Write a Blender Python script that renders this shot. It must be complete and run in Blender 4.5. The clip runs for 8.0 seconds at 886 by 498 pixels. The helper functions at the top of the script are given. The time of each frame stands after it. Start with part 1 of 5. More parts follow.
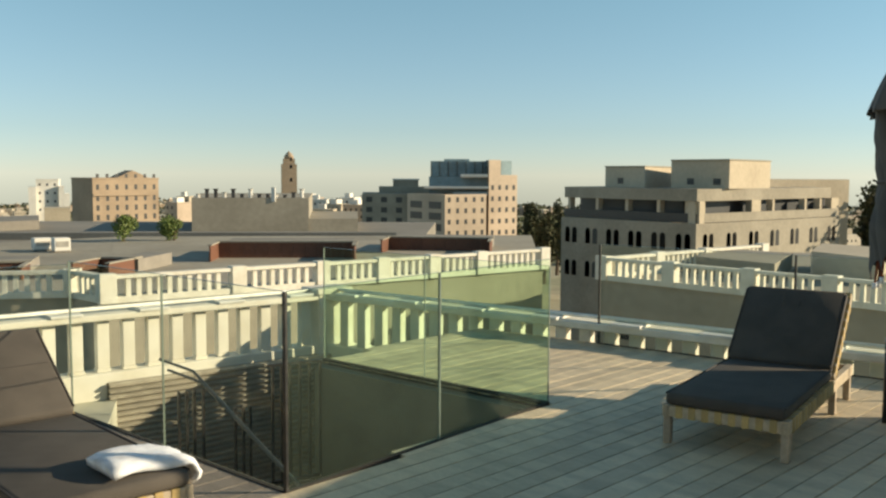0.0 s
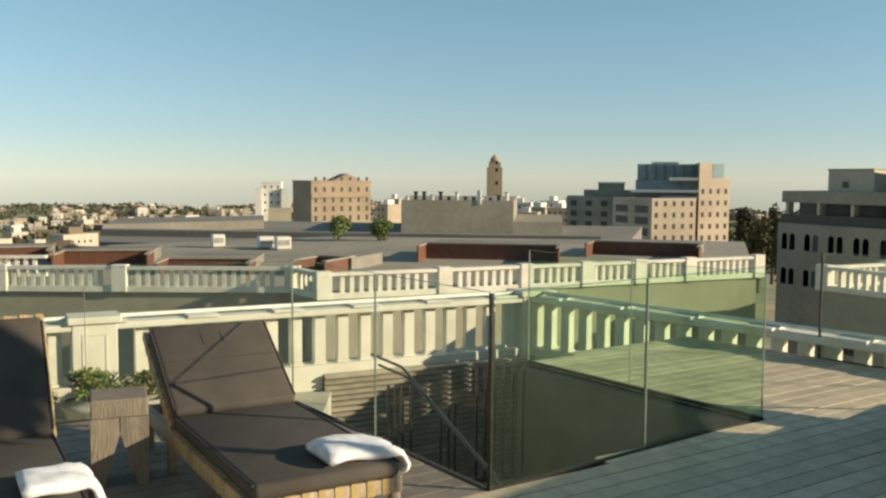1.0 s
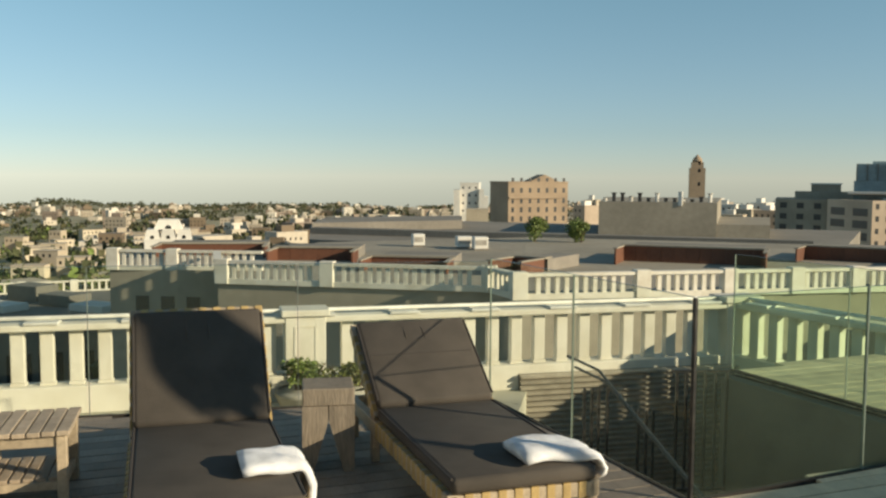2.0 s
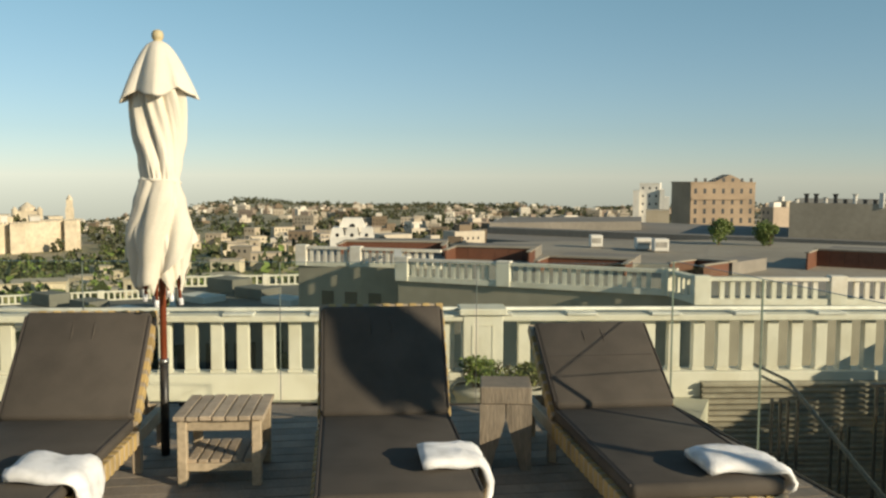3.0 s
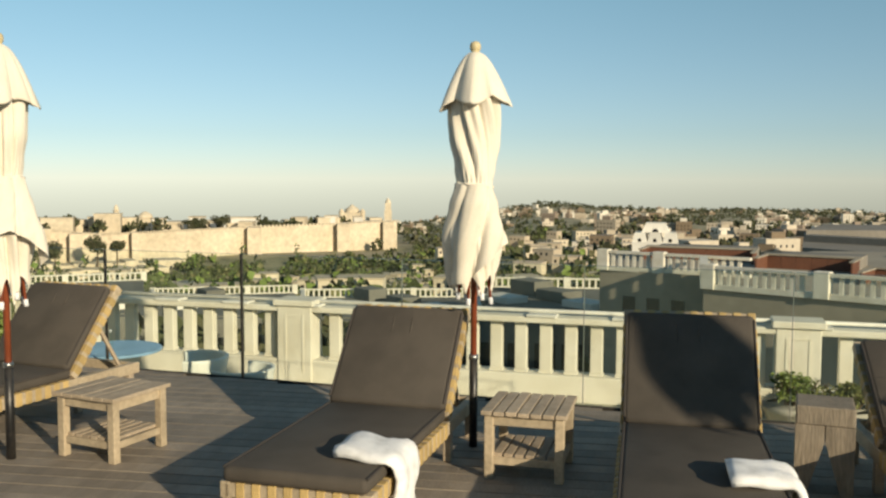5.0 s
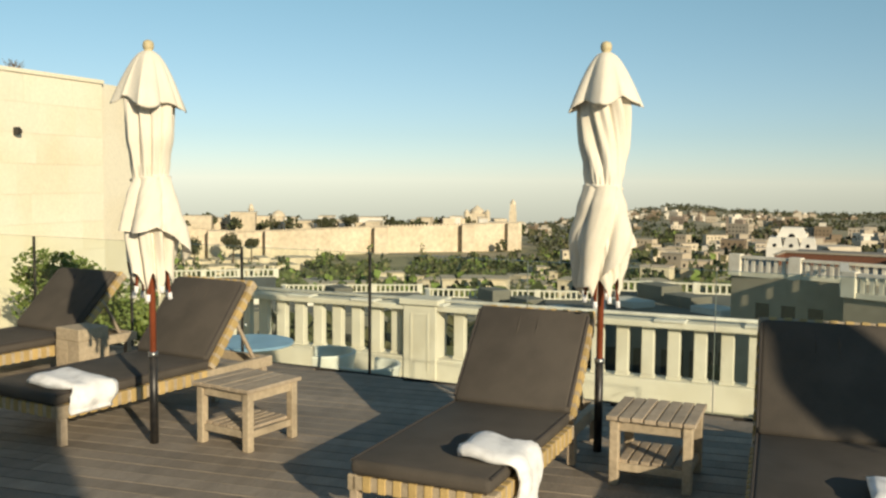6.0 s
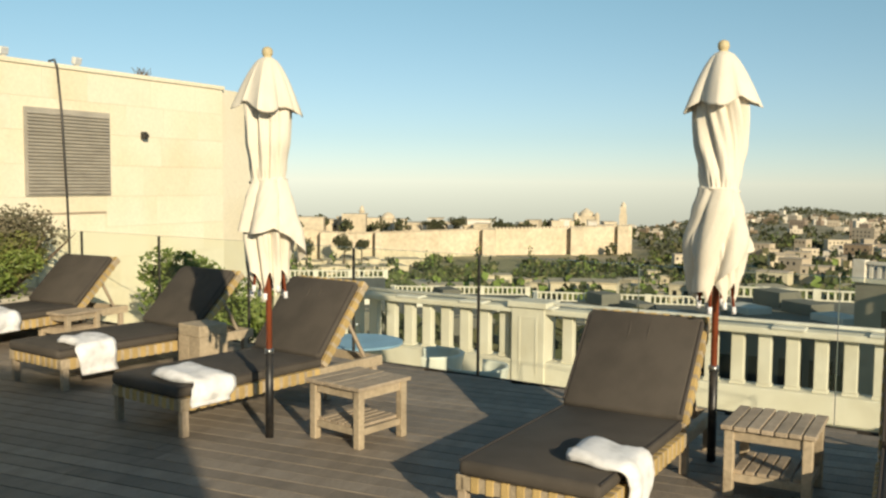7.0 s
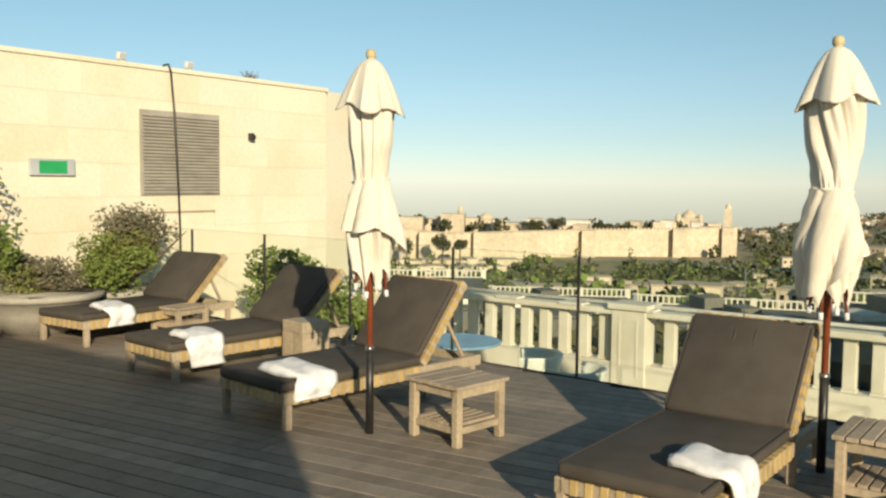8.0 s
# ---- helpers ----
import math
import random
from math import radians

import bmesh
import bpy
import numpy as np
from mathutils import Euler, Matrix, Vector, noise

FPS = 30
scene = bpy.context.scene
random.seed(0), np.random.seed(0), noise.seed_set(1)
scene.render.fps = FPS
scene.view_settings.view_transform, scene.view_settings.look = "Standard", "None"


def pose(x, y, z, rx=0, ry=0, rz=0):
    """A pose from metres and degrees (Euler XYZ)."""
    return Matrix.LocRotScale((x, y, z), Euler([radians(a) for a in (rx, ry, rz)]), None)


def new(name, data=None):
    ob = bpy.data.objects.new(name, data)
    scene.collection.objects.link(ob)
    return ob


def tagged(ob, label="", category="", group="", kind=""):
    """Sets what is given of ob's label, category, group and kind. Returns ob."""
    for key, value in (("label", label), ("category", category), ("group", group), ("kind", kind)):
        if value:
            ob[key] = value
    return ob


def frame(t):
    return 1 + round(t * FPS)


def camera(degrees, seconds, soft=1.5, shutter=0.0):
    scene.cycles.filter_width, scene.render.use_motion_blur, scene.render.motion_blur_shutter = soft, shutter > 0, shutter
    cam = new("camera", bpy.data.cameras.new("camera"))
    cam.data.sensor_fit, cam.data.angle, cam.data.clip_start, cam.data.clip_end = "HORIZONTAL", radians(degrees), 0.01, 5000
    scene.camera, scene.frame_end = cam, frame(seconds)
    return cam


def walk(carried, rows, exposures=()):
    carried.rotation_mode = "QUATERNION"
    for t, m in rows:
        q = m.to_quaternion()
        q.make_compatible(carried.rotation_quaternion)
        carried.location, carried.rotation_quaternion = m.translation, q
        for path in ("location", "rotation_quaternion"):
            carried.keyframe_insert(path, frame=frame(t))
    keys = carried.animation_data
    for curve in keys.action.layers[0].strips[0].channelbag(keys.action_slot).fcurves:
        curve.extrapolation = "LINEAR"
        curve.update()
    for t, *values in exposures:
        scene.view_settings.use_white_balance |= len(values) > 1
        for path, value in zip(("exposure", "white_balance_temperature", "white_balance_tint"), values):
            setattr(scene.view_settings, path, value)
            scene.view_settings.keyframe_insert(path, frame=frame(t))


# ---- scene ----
cam = camera(52.0, 8.0, soft=2.4)
PATH = [
    (0.0, pose(-0.073, 0.093, 1.650, 85.34, -0.29, 0.00)),
    (0.5, pose(-0.082, 0.084, 1.650, 85.43, -0.35, 6.07)),
    (1.0, pose(-0.091, 0.074, 1.650, 85.47, -0.34, 12.82)),
    (1.5, pose(-0.099, 0.064, 1.650, 85.49, -0.30, 18.88)),
    (2.0, pose(-0.105, 0.053, 1.650, 85.46, -0.30, 25.16)),
    (3.5, pose(-0.116, 0.022, 1.650, 85.44, -0.25, 41.38)),
    (4.0, pose(-0.117, 0.011, 1.650, 85.50, -0.18, 46.36)),
    (4.5, pose(-0.118, 0.002, 1.650, 85.56, -0.11, 50.85)),
    (6.0, pose(-0.116, -0.023, 1.650, 85.63, -0.49, 63.03)),
    (6.5, pose(-0.114, -0.029, 1.650, 85.67, -0.50, 66.42)),
    (7.0, pose(-0.112, -0.036, 1.650, 85.72, -0.48, 69.85)),
    (7.5, pose(-0.110, -0.043, 1.650, 85.69, -0.55, 73.26)),
    (8.0, pose(-0.107, -0.048, 1.650, 85.68, -0.58, 76.06)),
]
walk(cam, PATH, exposures=[(0.0, 0.42, 7200, 6), (2.0, 0.12, 7050, 6), (4.0, 0.0, 7050, 6), (8.0, 0.06, 7200, 6)])

# ---- world and sun ----
SUN_TO = Vector((1.0, 0.03, 0.315)).normalized()
world = bpy.data.worlds.new("sky")
scene.world = world
world.use_nodes = True
wn = world.node_tree.nodes
sky = wn.new("ShaderNodeTexSky")
sky.sky_type = "NISHITA"
sky.sun_disc = False
sky.sun_elevation = math.asin(SUN_TO.z)
sky.sun_rotation = math.atan2(SUN_TO.x, SUN_TO.y)
sky.air_density, sky.dust_density, sky.ozone_density = 0.75, 0.0, 1.7
wn["Background"].inputs["Strength"].default_value = 0.1
haze = wn.new("ShaderNodeHueSaturation")
haze.inputs["Saturation"].default_value = 0.72
tone = wn.new("ShaderNodeMix")
tone.data_type, tone.blend_type = "RGBA", "MULTIPLY"
tone.inputs["Factor"].default_value = 1.0
# evening haze: warmer and duller towards the horizon, bluer higher up
height = wn.new("ShaderNodeTexCoord")
split = wn.new("ShaderNodeSeparateXYZ")
span = wn.new("ShaderNodeMapRange")
span.inputs["From Min"].default_value, span.inputs["From Max"].default_value = 0.0, 0.2
tint = wn.new("ShaderNodeMix")
tint.data_type = "RGBA"
tint.inputs["A"].default_value = (0.74, 0.80, 0.92, 1)
tint.inputs["B"].default_value = (0.73, 1.06, 1.12, 1)
world.node_tree.links.new(height.outputs["Generated"], split.inputs[0])
world.node_tree.links.new(split.outputs["Z"], span.inputs["Value"])
world.node_tree.links.new(span.outputs[0], tint.inputs["Factor"])
world.node_tree.links.new(tint.outputs["Result"], tone.inputs["B"])
world.node_tree.links.new(sky.outputs[0], haze.inputs["Color"])
world.node_tree.links.new(haze.outputs[0], tone.inputs["A"])
world.node_tree.links.new(tone.outputs["Result"], wn["Background"].inputs["Color"])
sun = new("sun", bpy.data.lights.new("sun", "SUN"))
sun.data.energy, sun.data.angle, sun.data.color = 5.2, radians(0.55), (1.0, 0.87, 0.68)
sun.matrix_world = Matrix.Translation((40, 4, 30)) @ SUN_TO.to_track_quat("Z", "Y").to_matrix().to_4x4()


# ---- materials ----
def mat(name, color, rough=0.7, vary=0.15, scale=6.0, fine=60.0, bump=0.2, metal=0.0, per_object=0.0, stain=None, stain_amount=0.3, stretch=(1, 1, 1), world_space=False):
    """A surface with large and small variation, an optional stain colour and a fine relief."""
    m = bpy.data.materials.new(name)
    m.use_nodes = True
    n, ln = m.node_tree.nodes, m.node_tree.links
    b = n["Principled BSDF"]
    b.inputs["Roughness"].default_value = rough
    b.inputs["Metallic"].default_value = metal
    tc = n.new("ShaderNodeTexCoord")
    mp = n.new("ShaderNodeMapping")
    mp.inputs["Scale"].default_value = stretch
    if world_space:
        ge = n.new("ShaderNodeNewGeometry")
        ln.new(ge.outputs["Position"], mp.inputs["Vector"])
    else:
        ln.new(tc.outputs["Object"], mp.inputs["Vector"])
    oi = n.new("ShaderNodeObjectInfo")
    big = n.new("ShaderNodeTexNoise")
    big.noise_dimensions = "4D"
    big.inputs["Scale"].default_value, big.inputs["Detail"].default_value = scale, 5
    sm = n.new("ShaderNodeTexNoise")
    sm.noise_dimensions = "4D"
    sm.inputs["Scale"].default_value, sm.inputs["Detail"].default_value = fine, 4
    mul = n.new("ShaderNodeMath")
    mul.operation, mul.inputs[1].default_value = "MULTIPLY", 37.0
    ln.new(oi.outputs["Random"], mul.inputs[0])
    for t in (big, sm):
        ln.new(mp.outputs[0], t.inputs["Vector"])
        ln.new(mul.outputs[0], t.inputs["W"])
    mix1 = n.new("ShaderNodeMix")
    mix1.data_type = "RGBA"
    c = Vector(color)
    st = Vector(stain) if stain else c * (1 - stain_amount)
    mix1.inputs["A"].default_value = (*c, 1)
    mix1.inputs["B"].default_value = (*st, 1)
    ramp = n.new("ShaderNodeMapRange")
    ramp.inputs["From Min"].default_value, ramp.inputs["From Max"].default_value = 0.42, 0.72
    ln.new(big.outputs["Fac"], ramp.inputs["Value"])
    ln.new(ramp.outputs[0], mix1.inputs["Factor"])
    hsv = n.new("ShaderNodeHueSaturation")
    ln.new(mix1.outputs["Result"], hsv.inputs["Color"])
    val = n.new("ShaderNodeMapRange")
    val.inputs["From Min"].default_value, val.inputs["From Max"].default_value = 0.25, 0.75
    val.inputs["To Min"].default_value, val.inputs["To Max"].default_value = 1 - vary, 1 + vary
    ln.new(sm.outputs["Fac"], val.inputs["Value"])
    if per_object:
        po = n.new("ShaderNodeMapRange")
        po.inputs["To Min"].default_value, po.inputs["To Max"].default_value = 1 - per_object, 1 + per_object
        ln.new(oi.outputs["Random"], po.inputs["Value"])
        mm = n.new("ShaderNodeMath")
        mm.operation = "MULTIPLY"
        ln.new(po.outputs[0], mm.inputs[0])
        ln.new(val.outputs[0], mm.inputs[1])
        ln.new(mm.outputs[0], hsv.inputs["Value"])
    else:
        ln.new(val.outputs[0], hsv.inputs["Value"])
    ln.new(hsv.outputs[0], b.inputs["Base Color"])
    if bump:
        bp = n.new("ShaderNodeBump")
        bp.inputs["Strength"].default_value, bp.inputs["Distance"].default_value = bump, 0.01
        ln.new(sm.outputs["Fac"], bp.inputs["Height"])
        ln.new(bp.outputs[0], b.inputs["Normal"])
    return m


def island_mat(name, colors, rough=0.85, vary=0.1, fine=0.5):
    """A surface whose colour differs from piece to piece of one mesh."""
    m = mat(name, colors[0], rough, vary, 0.2, fine, 0.0)
    n, ln = m.node_tree.nodes, m.node_tree.links
    ge = n.new("ShaderNodeNewGeometry")
    cr = n.new("ShaderNodeValToRGB")
    cr.color_ramp.interpolation = "CONSTANT"
    while len(cr.color_ramp.elements) < len(colors):
        cr.color_ramp.elements.new(0.5)
    for i, (e, c) in enumerate(zip(cr.color_ramp.elements, colors)):
        e.position, e.color = i / len(colors), (*c, 1)
    ln.new(ge.outputs["Random Per Island"], cr.inputs["Fac"])
    mx = [x for x in n if x.bl_idname == "ShaderNodeMix"][0]
    ln.new(cr.outputs[0], mx.inputs["A"])
    ln.new(cr.outputs[0], mx.inputs["B"])
    return m


def glass_mat(name, tint, rough=0.0, clear=0.9):
    """Thin pane: mostly clear, a tinted film, and a mirror gloss that grows at a grazing view."""
    m = bpy.data.materials.new(name)
    m.use_nodes = True
    n, ln = m.node_tree.nodes, m.node_tree.links
    n.remove(n["Principled BSDF"])
    tr = n.new("ShaderNodeBsdfTransparent")
    tr.inputs["Color"].default_value = (*tint, 1)
    gl = n.new("ShaderNodeBsdfGlossy")
    gl.inputs["Roughness"].default_value = rough
    lw = n.new("ShaderNodeLayerWeight")
    lw.inputs["Blend"].default_value = 0.5
    pw = n.new("ShaderNodeMath")
    pw.operation, pw.inputs[1].default_value = "POWER", 5.0
    ln.new(lw.outputs["Facing"], pw.inputs[0])
    fr = n.new("ShaderNodeMapRange")
    fr.inputs["To Min"].default_value, fr.inputs["To Max"].default_value = 0.012, 0.35
    ln.new(pw.outputs[0], fr.inputs["Value"])
    ms = n.new("ShaderNodeMixShader")
    ln.new(fr.outputs[0], ms.inputs[0])
    ln.new(tr.outputs[0], ms.inputs[1])
    ln.new(gl.outputs[0], ms.inputs[2])
    film = n.new("ShaderNodeBsdfDiffuse")
    film.inputs["Color"].default_value = (0.55, 0.66, 0.52, 1)
    ms2 = n.new("ShaderNodeMixShader")
    dust = n.new("ShaderNodeTexNoise")
    dust.inputs["Scale"].default_value, dust.inputs["Detail"].default_value = 1.6, 6
    mr = n.new("ShaderNodeMapRange")
    mr.inputs["From Min"].default_value, mr.inputs["From Max"].default_value = 0.35, 0.75
    mr.inputs["To Min"].default_value, mr.inputs["To Max"].default_value = (1 - clear) * 0.5, (1 - clear) * 1.5
    ln.new(dust.outputs["Fac"], mr.inputs["Value"])
    ln.new(mr.outputs[0], ms2.inputs[0])
    ln.new(ms.outputs[0], ms2.inputs[1])
    ln.new(film.outputs[0], ms2.inputs[2])
    ln.new(ms2.outputs[0], n["Material Output"].inputs["Surface"])
    return m


# lit copy of the deck wood: the stronger light is put into its colour
DECKLIT = mat("silvered_deck", (0.63, 0.515, 0.355), 0.6, 0.2, 1.2, 30, 0.5, per_object=0.16, stretch=(6, 0.7, 6))
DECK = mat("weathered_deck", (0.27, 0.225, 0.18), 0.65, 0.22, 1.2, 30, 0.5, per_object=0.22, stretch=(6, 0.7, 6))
TEAK = mat("weathered_teak", (0.44, 0.355, 0.25), 0.6, 0.2, 4, 40, 0.4, per_object=0.1, stretch=(1, 1, 1))
GREYTEAK = mat("grey_teak", (0.4, 0.32, 0.235), 0.7, 0.2, 5, 40, 0.4, per_object=0.12)
SLATWOOD = mat("pale_slat_wood", (0.42, 0.37, 0.29), 0.7, 0.2, 5, 40, 0.4, per_object=0.12)
STUMPWOOD = mat("dark_block_wood", (0.25, 0.205, 0.155), 0.7, 0.25, 6, 30, 0.5, stretch=(3, 3, 0.5))
FABRIC = mat("cushion_fabric", (0.08, 0.067, 0.055), 0.85, 0.12, 5, 220, 0.35)
PIPING = mat("cushion_piping", (0.05, 0.042, 0.038), 0.85, 0.1, 5, 200, 0.2)
STRAP = mat("yellow_webbing", (0.48, 0.34, 0.145), 0.8, 0.15, 10, 150, 0.3, per_object=0.15)
STRAPDARK = mat("dark_webbing", (0.16, 0.11, 0.06), 0.8, 0.15, 10, 150, 0.3)
TOWEL = mat("white_towel", (0.9, 0.9, 0.92), 0.95, 0.05, 12, 240, 0.6)
CANVAS = mat("cream_canvas", (0.75, 0.695, 0.6), 0.9, 0.06, 3, 160, 0.25, stain=(0.66, 0.6, 0.5))
# shaded copy of the parasol canvas, the shade painted in as dark grey
SHADECANVAS = mat("dark_grey_canvas", (0.11, 0.105, 0.1), 0.9, 0.08, 3, 160, 0.25)
FINIAL = mat("cream_finial", (0.6, 0.5, 0.3), 0.6, 0.1, 4, 40, 0.1)
REDWOOD = mat("red_pole_wood", (0.28, 0.07, 0.03), 0.45, 0.15, 4, 40, 0.1)
BLACKMETAL = mat("worn_black_metal", (0.012, 0.012, 0.013), 0.4, 0.2, 18, 90, 0.1, stain=(0.05, 0.043, 0.036))
DULLSTEEL = mat("dull_steel", (0.07, 0.075, 0.066), 0.5, 0.1, 8, 90, 0.05, metal=0.3)
STEEL = mat("grey_steel", (0.35, 0.36, 0.36), 0.35, 0.1, 8, 90, 0.05, metal=0.9)
RAILMETAL = mat("white_rail", (0.72, 0.7, 0.64), 0.45, 0.06, 4, 60, 0.1)
LIMESTONE = mat("cream_limestone", (0.78, 0.72, 0.575), 0.85, 0.07, 0.9, 25, 0.3, per_object=0.02, stain=(0.73, 0.64, 0.46), world_space=True)
BALUST = mat("pale_stone_paint", (0.72, 0.68, 0.58), 0.8, 0.06, 2.5, 30, 0.25, per_object=0.03, stain=(0.6, 0.55, 0.44))
MORTAR = mat("wall_mortar", (0.68, 0.61, 0.46), 0.9, 0.1, 2, 30, 0.3)
FARSTONE = mat("far_stone", (0.5, 0.42, 0.31), 0.9, 0.1, 0.15, 2.5, 0.2, stain=(0.42, 0.345, 0.25))
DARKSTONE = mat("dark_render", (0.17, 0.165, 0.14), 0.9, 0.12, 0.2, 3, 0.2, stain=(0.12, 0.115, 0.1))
# grey render; also stands in for shade on the wing and broad building
GREYSHADE = mat("grey_render", (0.33, 0.29, 0.225), 0.9, 0.12, 0.25, 3, 0.2, stain=(0.24, 0.21, 0.16))
BROWNSTONE = mat("brown_stone", (0.37, 0.275, 0.19), 0.9, 0.1, 0.08, 1.5, 0.2)
PINKSTONE = mat("pinkish_stone", (0.52, 0.41, 0.31), 0.9, 0.08, 0.08, 1.5, 0.2)
WHITEWALL = mat("white_plaster", (0.78, 0.74, 0.66), 0.85, 0.06, 0.1, 1.5, 0.1)
CITYWALL = mat("old_city_stone", (0.64, 0.55, 0.41), 0.95, 0.2, 0.06, 0.5, 0.4, stain=(0.52, 0.43, 0.305))
# window black; also put in for shade in the loggia and balcony openings
WINSHADE = mat("dark_window", (0.015, 0.016, 0.017), 0.4, 0.1, 1, 5, 0.0)
BLUEGLASS = mat("blue_facade_glass", (0.24, 0.32, 0.34), 0.25, 0.15, 0.3, 3, 0.0)
ROOFGREY = mat("grey_roof", (0.2, 0.18, 0.15), 0.9, 0.12, 0.2, 3, 0.2, stain=(0.27, 0.24, 0.2))
RUSTWOOD = mat("red_brown_screen", (0.15, 0.06, 0.032), 0.7, 0.15, 0.5, 6, 0.2)
CONCRETE = mat("pit_concrete", (0.2, 0.175, 0.125), 0.85, 0.12, 1.5, 30, 0.3, stain=(0.13, 0.115, 0.085), stain_amount=0.5)
TERRACE = mat("terrace_paving", (0.52, 0.5, 0.4), 0.85, 0.1, 1.2, 18, 0.3)
LOUVRE = mat("louvre_metal", (0.42, 0.385, 0.33), 0.55, 0.06, 3, 40, 0.05)
GREEN = mat("sign_green", (0.02, 0.36, 0.12), 0.5, 0.03, 3, 30, 0.0)
SIGNGREY = mat("sign_grey", (0.5, 0.52, 0.54), 0.5, 0.05, 3, 30, 0.0)
BLUETOP = mat("pale_blue_laminate", (0.25, 0.42, 0.6), 0.35, 0.05, 4, 40, 0.05)
CHAIRWHITE = mat("pale_plastic", (0.76, 0.77, 0.7), 0.5, 0.05, 4, 40, 0.05)
BARK = mat("bark", (0.12, 0.085, 0.055), 0.9, 0.25, 6, 40, 0.6)
SOIL = mat("soil", (0.07, 0.05, 0.035), 0.95, 0.3, 8, 60, 0.6)
POT = mat("planter_stone", (0.4, 0.37, 0.31), 0.85, 0.1, 4, 40, 0.3)
LEAF = island_mat("leaves_olive", [(0.11, 0.13, 0.03), (0.15, 0.17, 0.04), (0.2, 0.2, 0.06), (0.12, 0.12, 0.04)], 0.6)
LEAFBRIGHT = island_mat("leaves_fresh", [(0.1, 0.14, 0.025), (0.13, 0.18, 0.035), (0.18, 0.22, 0.055)], 0.55)
LEAFGREY = island_mat("leaves_grey", [(0.14, 0.13, 0.085), (0.18, 0.155, 0.1), (0.1, 0.095, 0.05)], 0.7)
FARLEAF = island_mat("far_foliage", [(0.05, 0.058, 0.025), (0.065, 0.075, 0.03), (0.09, 0.085, 0.04), (0.05, 0.055, 0.03)], 0.9)
FARHOUSE = island_mat("far_houses", [(0.42, 0.36, 0.28), (0.55, 0.48, 0.38), (0.28, 0.22, 0.17), (0.68, 0.62, 0.52), (0.4, 0.34, 0.26), (0.2, 0.15, 0.1)], 0.9)
GUARD = glass_mat("guard_glass", (0.955, 0.98, 0.955), 0.0, 0.985)
LEAFOLIVE = island_mat("leaves_valley", [(0.07, 0.085, 0.03), (0.09, 0.115, 0.035), (0.17, 0.165, 0.075), (0.04, 0.05, 0.02), (0.16, 0.22, 0.05), (0.06, 0.07, 0.03)], 0.8)
GREENGLASS = glass_mat("green_guard_glass", (0.9, 0.968, 0.9), 0.0, 0.985)
JOINT = mat("clear_joint", (0.16, 0.2, 0.17), 0.3, 0.1, 4, 30, 0.0)
DARKGAP = mat("dark_joist", (0.03, 0.025, 0.02), 0.9, 0.2, 3, 30, 0.0)
EDGE = mat("glass_edge", (0.035, 0.055, 0.042), 0.2, 0.1, 4, 30, 0.0)


# ---- building helpers ----
def part(name, bm, material, parent=None, label="", smooth=False, m=None):
    me = bpy.data.meshes.new(name)
    bm.to_mesh(me)
    bm.free()
    me.materials.append(material)
    if smooth:
        me.shade_smooth()
    ob = new(name, me)
    if parent is not None:
        ob.parent = parent
    if m is not None:
        ob.matrix_basis = m
    if label:
        tagged(ob, label)
    return ob


def again(ob, parent, m):
    """Another object on the same mesh."""
    o = new(ob.name.split(".")[0], ob.data)
    o.parent = parent
    o.matrix_basis = m
    return o


def thing(name, label, category, m=None, group="", kind=""):
    ob = new(name)
    ob.empty_display_size = 0.1
    if m is not None:
        ob.matrix_basis = m
    return tagged(ob, label, category, group, kind)


def cuboid(bm, x0, x1, y0, y1, z0, z1, bevel=0.0, m=None):
    vs = [bm.verts.new((x, y, z)) for z in (z0, z1) for y in (y0, y1) for x in (x0, x1)]
    fs = [bm.faces.new([vs[i] for i in f]) for f in ((0, 2, 3, 1), (4, 5, 7, 6), (0, 1, 5, 4), (2, 6, 7, 3), (0, 4, 6, 2), (1, 3, 7, 5))]
    if bevel:
        es = list({e for f in fs for e in f.edges})
        r = bmesh.ops.bevel(bm, geom=es, offset=bevel, segments=2, affect="EDGES", profile=0.5)
        vs = list({v for f in r["faces"] for v in f.verts} | {v for v in vs if v.is_valid})
    if m is not None:
        for v in vs:
            v.co = m @ v.co
    return vs


def box(x0, x1, y0, y1, z0, z1, bevel=0.0, m=None):
    bm = bmesh.new()
    cuboid(bm, x0, x1, y0, y1, z0, z1, bevel, m)
    return bm


def tube(bm, pts, radii, seg=10, cap=True):
    rings = []
    for i, p in enumerate(pts):
        p = Vector(p)
        a = Vector(pts[min(i + 1, len(pts) - 1)]) - Vector(pts[max(i - 1, 0)])
        q = a.to_track_quat("Z", "Y")
        r = radii[i] if isinstance(radii, (list, tuple)) else radii
        rings.append([bm.verts.new(p + q @ Vector((r * math.cos(k * math.tau / seg), r * math.sin(k * math.tau / seg), 0))) for k in range(seg)])
    for a, b in zip(rings, rings[1:]):
        for k in range(seg):
            bm.faces.new((a[k], a[(k + 1) % seg], b[(k + 1) % seg], b[k]))
    if cap:
        bm.faces.new(rings[0][::-1])
        bm.faces.new(rings[-1])


def prism(bm, plan, z0, z1):
    """An upright block over a plan outline (counter-clockwise)."""
    lo = [bm.verts.new((p[0], p[1], z0)) for p in plan]
    hi = [bm.verts.new((p[0], p[1], z1)) for p in plan]
    k = len(plan)
    bm.faces.new(hi)
    bm.faces.new(lo[::-1])
    for i in range(k):
        bm.faces.new((lo[i], lo[(i + 1) % k], hi[(i + 1) % k], hi[i]))


